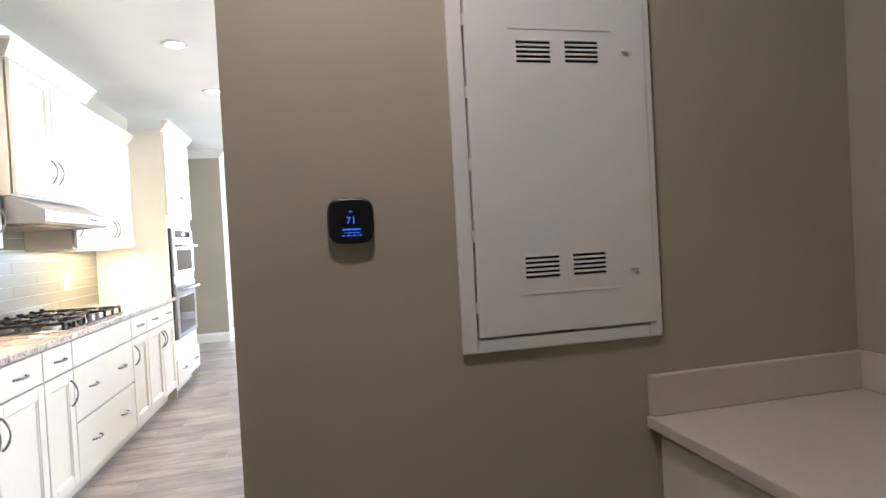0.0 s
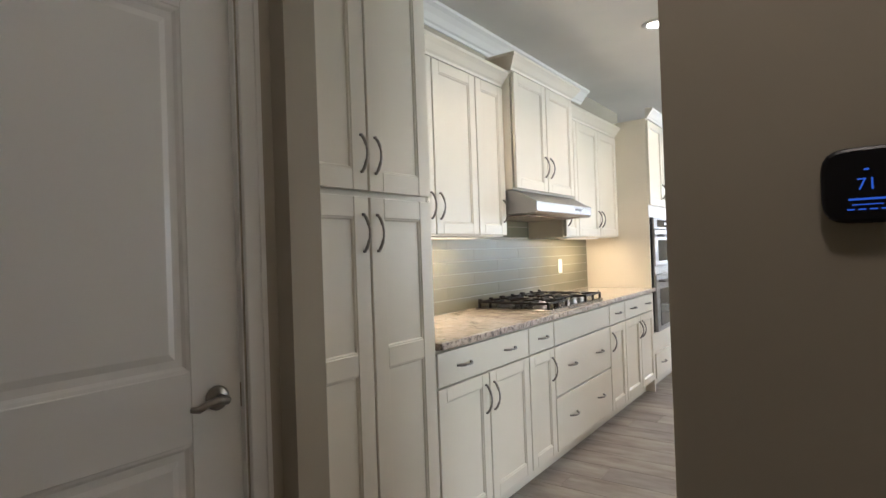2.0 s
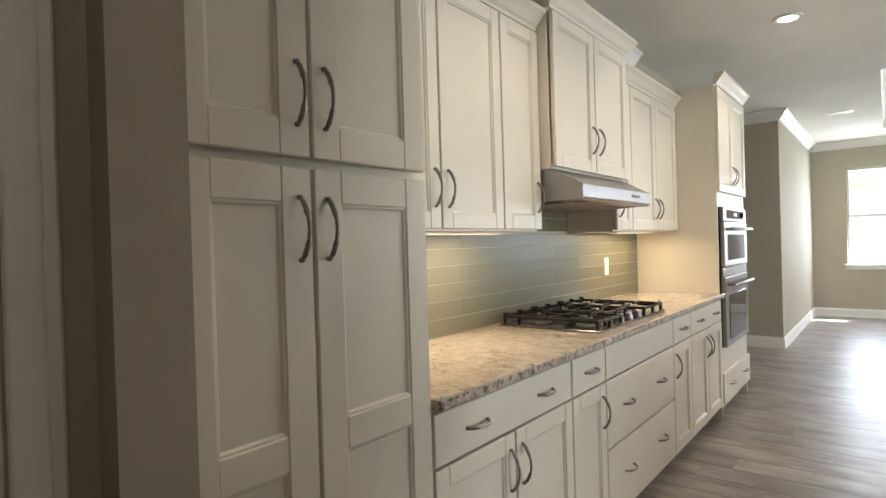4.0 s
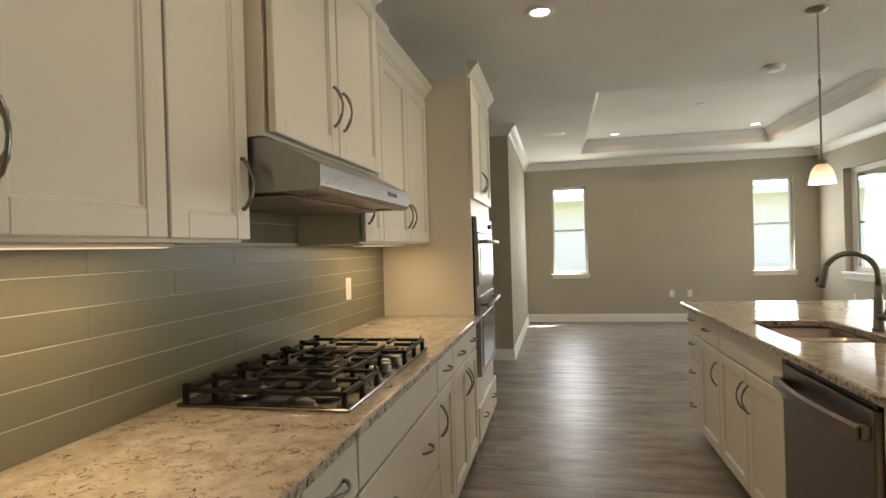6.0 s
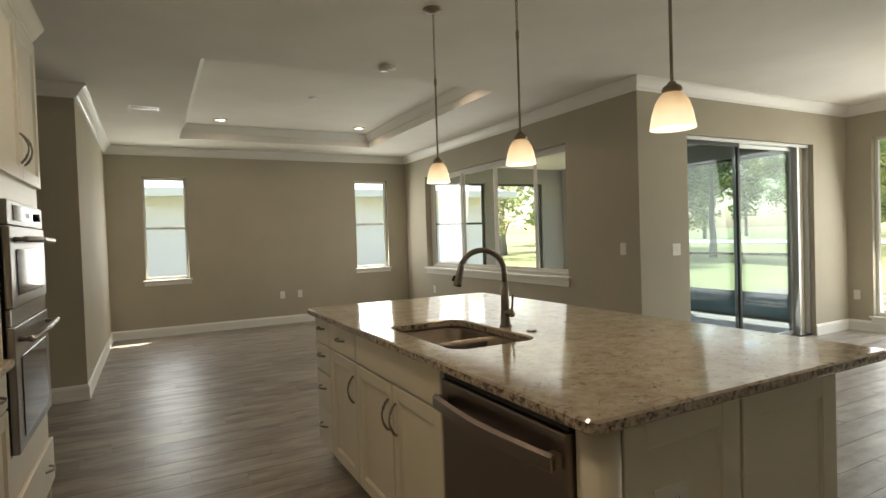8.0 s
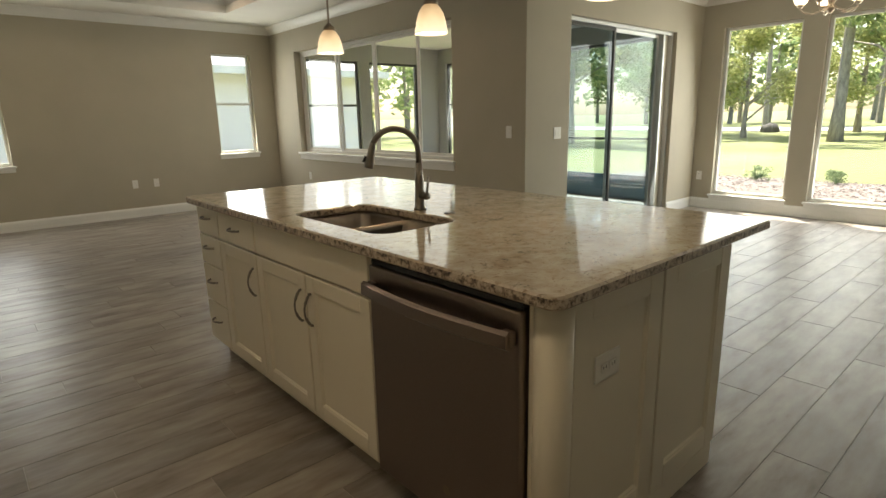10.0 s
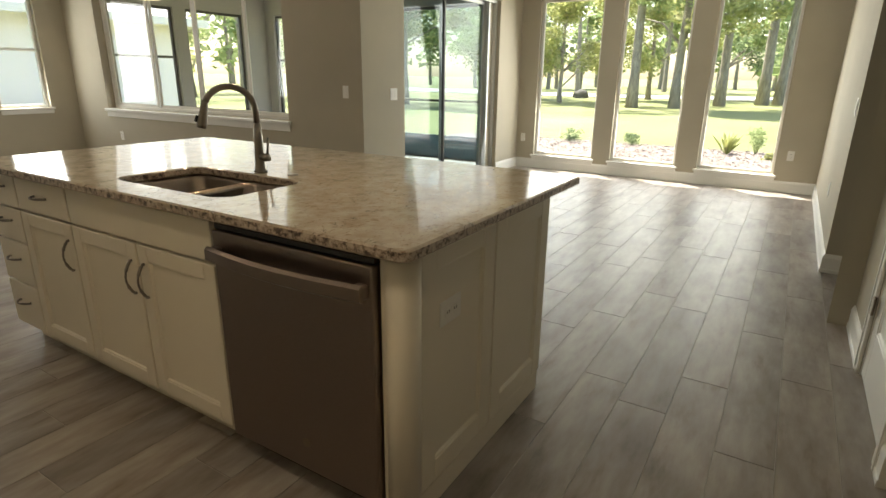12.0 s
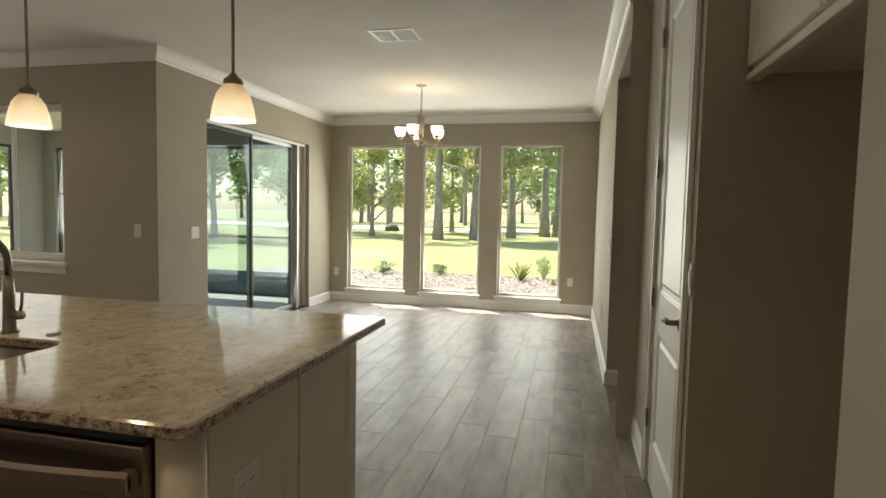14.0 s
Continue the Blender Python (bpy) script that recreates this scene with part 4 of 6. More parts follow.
# dishwasher
dw = thing("dishwasher", (1.33, 6.13, 0), "stainless steel dishwasher with a bowed bar handle", "dishwasher")
D0, D1 = 5.807, 6.45
bm = bmesh.new()
IL.box(bm, (D0 + 0.005, 0.09, -0.57), (D1 - 0.005, 0.862, -0.03))
IL.box(bm, (D0 + 0.01, 0.0, -0.5), (D1 - 0.01, 0.09, -0.06))
part("body", bm, BLACK, dw)
bm = bmesh.new()
IL.box(bm, (D0, 0.095, -0.029), (D1, 0.84, 0.022), 0.006, 2)
door = part("door", bm, STEEL, dw)
bm = bmesh.new()
IL.box(bm, (D0 + 0.002, 0.8405, -0.029), (D1 - 0.002, 0.862, 0.012), 0.003)
part("control_strip", bm, BLACK, dw, "black top control strip")
bm = bmesh.new()
n = 18
for lo, hi, w in ((0.745, 0.795, 0.0),):
    prev = None
    for i in range(n + 1):
        s = i / n
        u = D0 + 0.012 + (D1 - D0 - 0.024) * s
        out = 0.050 + 0.026 * math.sin(math.pi * s)
        ring = [bm.verts.new(IL.at(u, v, o)) for v, o in ((lo, out), (lo + 0.008, out + 0.012), (hi - 0.008, out + 0.012), (hi, out), (hi - 0.006, out - 0.004), (lo + 0.006, out - 0.004))]
        if prev:
            for k in range(6):
                bm.faces.new((prev[k], prev[(k + 1) % 6], ring[(k + 1) % 6], ring[k]))
        else:
            bm.faces.new(ring)
        prev = ring
    bm.faces.new(prev[::-1])
for u in (D0 + 0.03, D1 - 0.03):
    IL.box(bm, (u - 0.018, 0.75, 0.021), (u + 0.018, 0.79, 0.058), 0.004)
bmesh.ops.recalc_face_normals(bm, faces=bm.faces)
part("handle", bm, STEEL, dw, "bowed steel bar handle")
bm = bmesh.new()
tube(bm, [IL.at(6.09, 0.20, 0.0221), IL.at(6.09, 0.20, 0.024)], 0.016, 20)
part("badge", bm, CHAIN, door, "small round badge")

# island end, corner post and back
endp = thing("island_end_panel", (1.52, 5.745, 0), "ivory panelled end of the island with a rounded corner post", "cabinet panel")
bm = boxes(((1.045, 5.745, 0.0), (2.03, 5.80, 0.879)), ((1.622, 5.80, 0.0), (2.03, 8.10, 0.879)))
part("body", bm, CAB, endp)
bm = bmesh.new()
tube(bm, [(1.072, 5.748, 0.0), (1.072, 5.748, 0.879)], 0.048, 20)
part("corner_post", bm, CAB, endp, smooth=True)
EN = Side((1.0, 5.744, 0), (1, 0, 0), (0, -1, 0))
for a, b in ((0.122, 0.555), (0.567, 1.028)):
    shaker(EN, a, 0.10, b, 0.872, endp, "panel", 0.075, thick=0.022)
bm = bmesh.new()
EN.box(bm, (0.12, 0.0, 0.0), (1.03, 0.092, 0.016), 0.004)
part("plinth", bm, CAB, endp)


def outlet_plate(name, side, u, v, kind="outlet", parent_label="white duplex wall outlet", w=0.072, h=0.116, level=False):
    root = thing(name, side.at(u, v - h / 2, 0), parent_label, "outlet" if kind == "outlet" else "light switch")
    bm = bmesh.new()
    side.box(bm, (u - w / 2, v - h / 2, 0.0005), (u + w / 2, v + h / 2, 0.006), 0.003, 2)
    part("plate", bm, PLATE, root)
    gangs = max(1, round(w / 0.06)) if w > 0.1 and not level else 1
    for g in range(gangs):
        cu = u + (g - (gangs - 1) / 2) * 0.046
        if kind == "outlet":
            for d_ in (-0.02, 0.02):
                dv = 0.0 if level else d_
                cu = u + (d_ if level else (g - (gangs - 1) / 2) * 0.046)
                bm = bmesh.new()
                side.box(bm, (cu - 0.016, v + dv - 0.013, 0.006), (cu + 0.016, v + dv + 0.013, 0.0085), 0.002)
                s = part("socket", bm, PLATE, root)
                bm = bmesh.new()
                for du in (-0.006, 0.006):
                    side.box(bm, (cu + du - 0.001, v + dv - 0.003, 0.0085), (cu + du + 0.001, v + dv + 0.006, 0.009))
                part("slots", bm, BLACK, s)
        else:
            bm = bmesh.new()
            side.box(bm, (cu - 0.016, v - 0.033, 0.006), (cu + 0.016, v + 0.033, 0.0095), 0.002)
            part("rocker", bm, PLATE, root)
    return root


outlet_plate("wall_outlet", Side((1.0, 5.733, 0), (1, 0, 0), (0, -1, 0)), 0.285, 0.645, "outlet", "ivory duplex outlet lying level on the island's end panel", 0.118, 0.078, True)
BSP = Side((XL + 0.0135, 0, 0), (0, 1, 0), (1, 0, 0))
outlet_plate("wall_switch", BSP, 6.80, 1.135, "switch", "white switch plate on the backsplash beyond the cooktop")
outlet_plate("wall_switch", BSP, 4.775, 1.145, "switch", "white rocker switch plate low on the tiled backsplash")
FARS = Side((0, Y_F, 0), (1, 0, 0), (0, -1, 0))
for u in (2.00, 2.28):
    outlet_plate("wall_outlet", FARS, u, 0.47)
RS = Side((X_R, 0, 0), (0, 1, 0), (-1, 0, 0))
outlet_plate("wall_switch", RS, 8.70, 1.145, "switch", "white rocker switch on the greige wall")
outlet_plate("wall_outlet", RS, 12.78, 0.47)
SS = Side((0, Y_S, 0), (1, 0, 0), (0, -1, 0))
outlet_plate("wall_switch", SS, 4.71, 1.12, "switch", "white double switch plate beside the sliding door", 0.115)
DS = Side((X_D, 0, 0), (0, 1, 0), (-1, 0, 0))
for u in (8.39, 4.92):
    outlet_plate("wall_outlet", DS, u, 0.44)
RW = Side((0, Y_R, 0), (1, 0, 0), (0, 1, 0))
outlet_plate("wall_switch", RW, 4.72, 1.14, "switch", "white switch plate beside the passage opening")
outlet_plate("wall_outlet", RW, 5.56, 0.44)
outlet_plate("wall_switch", Side((0, Y_P, 0), (1, 0, 0), (0, 1, 0)), 2.122, 1.145, "switch", "narrow white switch plate beside the pantry door", 0.04)

# sink
sx0, sy0, sx1, sy1 = SINK
sink = thing("double_sink", ((sx0 + sx1) / 2, (sy0 + sy1) / 2, 0.66), "undermount stainless steel double-bowl sink", "sink")


def bowl(y0, y1):
    bm = bmesh.new()
    rings = []
    for off, z, r in ((-0.006, 0.879, 0.065), (0.004, 0.865, 0.06), (0.010, 0.74, 0.055), (0.028, 0.700, 0.045), (0.055, 0.690, 0.035)):
        rings.append([bm.verts.new((p[0], p[1], z)) for p in rounded_loop(sx0 - 0.004 + off, y0 + off, sx1 + 0.004 - off, y1 - off, r, 5)])
    for r0, r1 in zip(rings, rings[1:]):
        for i in range(len(r0)):
            bm.faces.new((r0[i], r0[(i + 1) % len(r0)], r1[(i + 1) % len(r1)], r1[i]))
    bm.faces.new(rings[-1])
    bmesh.ops.solidify(bm, geom=list(bm.faces), thickness=0.0015)
    bmesh.ops.recalc_face_normals(bm, faces=bm.faces)
    return bm


for y0, y1 in ((sy0 - 0.004, 6.822), (6.838, sy1 + 0.004)):
    b = part("bowl", bowl(y0, y1), SINK_STEEL, sink, smooth=True)
    bm = bmesh.new()
    lathe(bm, ((sx0 + sx1) / 2 + 0.03, (y0 + y1) / 2, 0.692), [(0.0, 0.004), (0.02, 0.004), (0.036, 0.003), (0.042, 0.0)], 20)
    part("drain", bm, CHAIN, b, "round strainer drain")
part("divider", boxes(((sx0 + 0.01, 6.815, 0.80), (sx1 - 0.01, 6.845, 0.868)), bevel=0.008, seg=3), STEEL_H, sink)

# faucet
fx, fy = 1.548, 6.825
fau = thing("kitchen_faucet", (fx, fy, CT), "brushed nickel gooseneck faucet with pull-down spray", "faucet")
bm = bmesh.new()
lathe(bm, (fx, fy, CT), [(0.0, 0.0), (0.028, 0.0), (0.028, 0.006), (0.024, 0.012), (0.021, 0.06), (0.019, 0.13), (0.0145, 0.20), (0.0, 0.20)], 20)
part("base", bm, NICKEL, fau, smooth=True)
bm = bmesh.new()
R = 0.098
dirx, diry = -0.86, 0.51
pts = [(fx, fy, CT + 0.19), (fx, fy, CT + 0.245)]
for i in range(1, 15):
    a = math.pi * i / 16
    d = R * (1 - math.cos(a))
    pts.append((fx + dirx * d, fy + diry * d, CT + 0.245 + R * math.sin(a)))
part("spout", tube(bm, pts, 0.0125, 14), NICKEL, fau, smooth=True)
e = Vector(pts[-1])
q = Vector((dirx * 0.25, diry * 0.25, -1)).normalized()
bm = bmesh.new()
tube(bm, [e - q * 0.005, e + q * 0.01, e + q * 0.03, e + q * 0.085, e + q * 0.10], [0.013, 0.0145, 0.0155, 0.0205, 0.019], 16)
sp = part("spray_head", bm, NICKEL, fau, smooth=True)
bm = bmesh.new()
tube(bm, [e + q * 0.05 + Vector((-0.016, 0.008, 0)), e + q * 0.075 + Vector((-0.02, 0.01, 0))], 0.008, 10)
part("button", bm, BLACK, sp, "black spray button")
bm = bmesh.new()
tube(bm, [(fx, fy, CT + 0.062), (fx, fy - 0.03, CT + 0.062), (fx, fy - 0.055, CT + 0.062)], [0.017, 0.017, 0.015], 14)
tube(bm, [(fx, fy - 0.045, CT + 0.066), (fx + 0.004, fy - 0.050, CT + 0.10), (fx + 0.006, fy - 0.052, CT + 0.145)], [0.006, 0.005, 0.0055], 10)
part("lever", bm, NICKEL, fau, smooth=True)
bm = bmesh.new()
lathe(bm, (1.56, 6.65, CT), [(0.0, 0.006), (0.018, 0.006), (0.022, 0.004), (0.023, 0.0)], 20)
solo("air_switch_button", bm, NICKEL, "small round nickel air switch on the worktop", "sink button", smooth=True)

# ---- cooktop and hood ----
ck = thing("gas_cooktop", (-0.62, 5.82, CT), "stainless gas cooktop with black cast-iron grates", "cooktop")
CX0, CX1, CY0, CY1 = -0.885, -0.375, 5.385, 6.265
part("tray", boxes(((CX0, CY0, CT + 0.0005), (CX1, CY1, CT + 0.012)), bevel=0.005, seg=2), TRAY_STEEL, ck)
for cx, cy, r in ((-0.75, 5.53, 0.040), (-0.50, 5.53, 0.034), (-0.66, 5.825, 0.052), (-0.75, 6.12, 0.034), (-0.50, 6.12, 0.040)):
    bm = bmesh.new()
    lathe(bm, (cx, cy, CT + 0.012), [(r + 0.018, 0.0), (r + 0.014, 0.006), (r, 0.010), (r - 0.002, 0.016), (0.0, 0.016)], 20)
    b = part("burner", bm, STEEL_H, ck, smooth=True)
    bm = bmesh.new()
    lathe(bm, (cx, cy, CT + 0.028), [(r, 0.0), (r + 0.002, 0.003), (r - 0.002, 0.009), (0.0, 0.010)], 20)
    part("burner_cap", bm, IRON, b, "black burner cap")
for k, (ky, kx) in enumerate(((5.70, -0.415), (5.76, -0.435), (5.82, -0.415), (5.88, -0.435), (5.94, -0.415))):
    bm = bmesh.new()
    lathe(bm, (kx, ky, CT + 0.012), [(0.021, 0.0), (0.021, 0.004), (0.017, 0.006), (0.016, 0.026), (0.013, 0.029), (0.0, 0.029)], 18)
    part("knob", bm, STEEL_H, ck, "steel control knob", smooth=False)
GZ = CT + 0.052
for y0, y1 in ((5.395, 5.675), (5.685, 5.965), (5.975, 6.255)):
    bm = bmesh.new()
    x0, x1 = CX0 + 0.012, CX1 - 0.012
    if 5.6 < y0 < 5.9:
        x1 = -0.475
    t = 0.0075
    for a, b in (((x0, y0, GZ - 0.012), (x1, y0 + 2 * t, GZ)), ((x0, y1 - 2 * t, GZ - 0.012), (x1, y1, GZ)), ((x0, y0, GZ - 0.012), (x0 + 2 * t, y1, GZ)), ((x1 - 2 * t, y0, GZ - 0.012), (x1, y1, GZ))):
        box(bm, a, b, 0.002)
    my = (y0 + y1) / 2
    mx = (x0 + x1) / 2
    box(bm, (mx - t, y0, GZ - 0.012), (mx + t, y1, GZ), 0.002)
    for cx in ((x0 + mx) / 2, (x1 + mx) / 2):
        for s in (-1, 1):
            box(bm, (cx - t, my + s * 0.03, GZ - 0.008), (cx + t, my + s * (y1 - y0) / 2, GZ + 0.004), 0.002)
            box(bm, (cx + s * 0.035, my - t, GZ - 0.008), (cx + s * (x1 - x0) / 4, my + t, GZ + 0.004), 0.002)
    for cy in (y0 + t, my, y1 - t):
        for cx, s in ((x0 + t, 1), (x1 - t, -1)):
            box(bm, (cx - t, cy - t, CT + 0.012), (cx + t, cy + t, GZ), 0.002)
            box(bm, (cx - t, cy - t, GZ), (cx + t + s * 0.012, cy + t, GZ + 0.012), 0.003)
    part("grate", bm, IRON, ck)

hood = thing("range_hood", (-0.69, 5.805, 1.49), "stainless steel under-cabinet range hood", "range hood")
HY0, HY1 = 5.372, 6.24
bm = bmesh.new()
prof = [(XL + 0.003, 1.643), (-0.575, 1.643), (-0.43, 1.565), (-0.43, 1.508), (-0.445, 1.495), (XL + 0.003, 1.50)]
v0 = [bm.verts.new((x, HY0, z)) for x, z in prof]
v1 = [bm.verts.new((x, HY1, z)) for x, z in prof]
for i in range(len(prof)):
    j = (i + 1) % len(prof)
    bm.faces.new((v0[i], v0[j], v1[j], v1[i]))
bm.faces.new(v0[::-1])
bm.faces.new(v1)
bmesh.ops.recalc_face_normals(bm, faces=bm.faces)
bmesh.ops.bevel(bm, geom=list(bm.edges), offset=0.003, segments=2, affect="EDGES", profile=0.5)
hb = part("body", bm, STEEL_H, hood)
for y0, y1 in ((HY0 + 0.05, 5.80), (5.81, HY1 - 0.05)):
    part("filter", boxes(((-0.88, y0, 1.488), (-0.55, y1, 1.4955)), bevel=0.003), STEEL, hood, "mesh grease filter")
for y in (HY0 + 0.12, HY1 - 0.12):
    bm = bmesh.new()
    tube(bm, [(-0.50, y, 1.4945), (-0.50, y, 1.489)], [0.032, 0.028], 20)
    part("hood_light", bm, CHAIN, hood, "round light, switched off")
part("control_slot", boxes(((-0.4305, 5.95, 1.53), (-0.428, 6.06, 1.545)), bevel=0.0008), BLACK, hood, "dark control slot")

# under-cabinet light strips
for y0, y1 in ((4.45, 5.2), (6.5, 7.2)):
    s = thing("under_cabinet_light", (-0.76, (y0 + y1) / 2, UB - 0.014), "slim warm light strip under the wall cabinet", "light strip", "under-cabinet lights")
    part("housing", boxes(((-0.79, y0, UB - 0.008), (-0.73, y1, UB - 0.0005)), bevel=0.002), PLATE, s)
    part("diffuser", boxes(((-0.78, y0 + 0.01, UB - 0.0105), (-0.74, y1 - 0.01, UB - 0.0082))), STRIP_FACE, s)


# ---- ceiling fittings ----
def downlight(p):
    root = thing("downlight", (p[0], p[1], p[2] - 0.012), "white recessed downlight, switched on", "downlight", "recessed ceiling lights")
    bm = bmesh.new()
    lathe(bm, p, [(0.058, -0.0005), (0.088, -0.0005), (0.090, -0.004), (0.084, -0.010), (0.062, -0.012), (0.056, -0.008), (0.058, -0.0005)], 32)
    part("trim_ring", bm, PLATE, root, smooth=True)
    bm = bmesh.new()
    lathe(bm, p, [(0.0, -0.006), (0.058, -0.006), (0.058, -0.002), (0.0, -0.002)], 32)
    part("lens", bm, LAMP_FACE, root)


for p in KITCHEN_LIGHTS + TRAY_LIGHTS:
    downlight(p)


def pendant(x, y):
    zb = 1.662
    root = thing("pendant_light", (x, y, zb), "bronze pendant with a lit alabaster glass bell shade", "pendant light", "pendants over the island")
    bm = bmesh.new()
    lathe(bm, (x, y, C), [(0.0, -0.028), (0.012, -0.028), (0.03, -0.022), (0.058, -0.012), (0.064, -0.004), (0.064, 0.0)], 28)
    part("canopy", bm, CHAIN, root, smooth=True)
    bm = bmesh.new()
    z = C - 0.03
    k = 0
    while z > 2.30:
        a = (0.006, 0.0) if k % 2 else (0.0, 0.006)
        ring = [(x + a[0] * math.sin(t), y + a[1] * math.sin(t), z - 0.014 + 0.014 * math.cos(t)) for t in [2 * math.pi * i / 8 for i in range(9)]]
        tube(bm, ring, 0.0022, 5, False)
        z -= 0.0235
        k += 1
    part("chain", bm, CHAIN, root)
    bm = bmesh.new()
    tube(bm, [(x, y, z + 0.01), (x, y, zb + 0.145)], 0.0055, 10)
    tube(bm, [(x, y, z + 0.02), (x, y, z - 0.02)], 0.009, 10)
    part("rod", bm, CHAIN, root)
    bm = bmesh.new()
    lathe(bm, (x, y, zb), [(0.0, 0.160), (0.012, 0.158), (0.016, 0.150), (0.030, 0.140), (0.034, 0.128), (0.030, 0.120), (0.0, 0.120)], 24)
    part("cap", bm, CHAIN, root, smooth=True)
    bm = bmesh.new()
    lathe(bm, (x, y, zb), [(0.026, 0.124), (0.040, 0.112), (0.055, 0.088), (0.066, 0.052), (0.073, 0.012), (0.075, 0.0), (0.071, 0.0), (0.069, 0.012), (0.062, 0.052), (0.051, 0.086), (0.037, 0.108), (0.024, 0.118)], 32)
    part("shade", bm, PENDANT_GLASS, root, "glowing cream alabaster glass", smooth=True)


for p in PENDANTS:
    pendant(*p)

# chandelier
hx, hy = CHAND
ch = thing("chandelier", (hx, hy, 2.09), "nickel five-arm chandelier with lit cup shades", "chandelier")
bm = bmesh.new()
lathe(bm, (hx, hy, C), [(0.0, -0.03), (0.012, -0.03), (0.05, -0.016), (0.062, -0.004), (0.062, 0.0)], 28)
part("canopy", bm, BRASSY, ch, smooth=True)
bm = bmesh.new()
z, k = C - 0.03, 0
while z > 2.49:
    a = (0.008, 0.0) if k % 2 else (0.0, 0.008)
    tube(bm, [(hx + a[0] * math.sin(t), hy + a[1] * math.sin(t), z - 0.018 + 0.018 * math.cos(t)) for t in [2 * math.pi * i / 8 for i in range(9)]], 0.003, 5, False)
    z -= 0.03
    k += 1
part("chain", bm, CHAIN, ch)
bm = bmesh.new()
lathe(bm, (hx, hy, 2.09), [(0.0, 0.0), (0.012, 0.006), (0.03, 0.03), (0.034, 0.05), (0.02, 0.075), (0.030, 0.10), (0.036, 0.16), (0.042, 0.30), (0.045, 0.32), (0.030, 0.34), (0.012, 0.36), (0.008, 0.40), (0.0, 0.40)], 24)
part("column", bm, BRASSY, ch, smooth=True)
for i in range(5):
    a = 2 * math.pi * i / 5 + 0.5
    ux, uy = math.cos(a), math.sin(a)
    bm = bmesh.new()
    tube(bm, [(hx + ux * r, hy + uy * r, zz) for r, zz in ((0.02, 2.16), (0.07, 2.12), (0.13, 2.10), (0.19, 2.115), (0.22, 2.14), (0.225, 2.165))], 0.007, 8)
    arm = part("arm", bm, BRASSY, ch, smooth=True)
    bm = bmesh.new()
    lathe(bm, (hx + ux * 0.225, hy + uy * 0.225, 2.16), [(0.0, 0.0), (0.018, 0.004), (0.028, 0.018), (0.030, 0.026), (0.0, 0.026)], 18)
    part("cup", bm, BRASSY, arm, smooth=True)
    bm = bmesh.new()
    lathe(bm, (hx + ux * 0.225, hy + uy * 0.225, 2.186), [(0.0, 0.0), (0.03, 0.0), (0.05, 0.02), (0.062, 0.06), (0.066, 0.10), (0.063, 0.10), (0.058, 0.06), (0.046, 0.024), (0.0, 0.006)], 24)
    part("shade", bm, SHADE_GLASS, arm, "lit cream glass cup shade", smooth=True)


def vent(name, x, y, w, d, label, split=False):
    root = thing(name, (x, y, C - 0.014), label, "ceiling vent")
    bm = boxes(((x - w / 2, y - d / 2, C - 0.006), (x - w / 2 + 0.025, y + d / 2, C - 0.0005)), ((x + w / 2 - 0.025, y - d / 2, C - 0.006), (x + w / 2, y + d / 2, C - 0.0005)),
               ((x - w / 2 + 0.025, y - d / 2, C - 0.006), (x + w / 2 - 0.025, y - d / 2 + 0.025, C - 0.0005)), ((x - w / 2 + 0.025, y + d / 2 - 0.025, C - 0.006), (x + w / 2 - 0.025, y + d / 2, C - 0.0005)), bevel=0.002)
    if split:
        box(bm, (x - w / 2 + 0.025, y - 0.008, C - 0.006), (x + w / 2 - 0.025, y + 0.008, C - 0.0005))
    part("frame", bm, PLATE, root)
    # dark sheet above the slats: the duct's shade put in as colour
    part("backing", boxes(((x - w / 2 + 0.02, y - d / 2 + 0.02, C - 0.0022), (x + w / 2 - 0.02, y + d / 2 - 0.02, C - 0.001))), GAP, root)
    n = 7 if d < 0.2 else 16
    for i in range(n):
        yy = y - d / 2 + 0.03 + (d - 0.06) * (i + 0.5) / n
        bm = boxes(((x - w / 2 + 0.025, yy - 0.0028, C - 0.0065), (x + w / 2 - 0.025, yy + 0.0028, C - 0.0045)))
        part("slat", bm, PLATE, root)


vent("ceiling_vent", 4.25, 6.32, 0.30, 0.36, "white ceiling return vent with two fields", True)
vent("ceiling_vent", 0.155, 11.22, 0.28, 0.16, "small white louvred ceiling vent")
sm = thing("smoke_detector", (1.945, 9.035, C - 0.04), "white smoke detector on the ceiling", "smoke detector")
bm = bmesh.new()
lathe(bm, (1.945, 9.035, C), [(0.075, 0.0), (0.075, -0.012), (0.066, -0.028), (0.050, -0.036), (0.0, -0.038)], 28)
part("body", bm, PLATE, sm, smooth=True)
bm = bmesh.new()
lathe(bm, (1.945, 9.035, C), [(0.012, -0.0378), (0.012, -0.041), (0.0, -0.0415)], 14)
part("test_button", bm, PLATE, sm)
bm = bmesh.new()
lathe(bm, (1.85, 11.0, TRAY_TOP), [(0.05, 0.0), (0.05, -0.006), (0.0, -0.008)], 24)
solo("blank_cover_plate", bm, PLATE, "flat white cover disc in the ceiling tray", "cover plate", smooth=True)

# ---- hall ----
th = thing("thermostat", (1.034, YW, 1.30), "black rounded-square touchscreen thermostat, display lit", "thermostat")
HS = Side((0, YW, 0), (1, 0, 0), (0, -1, 0))


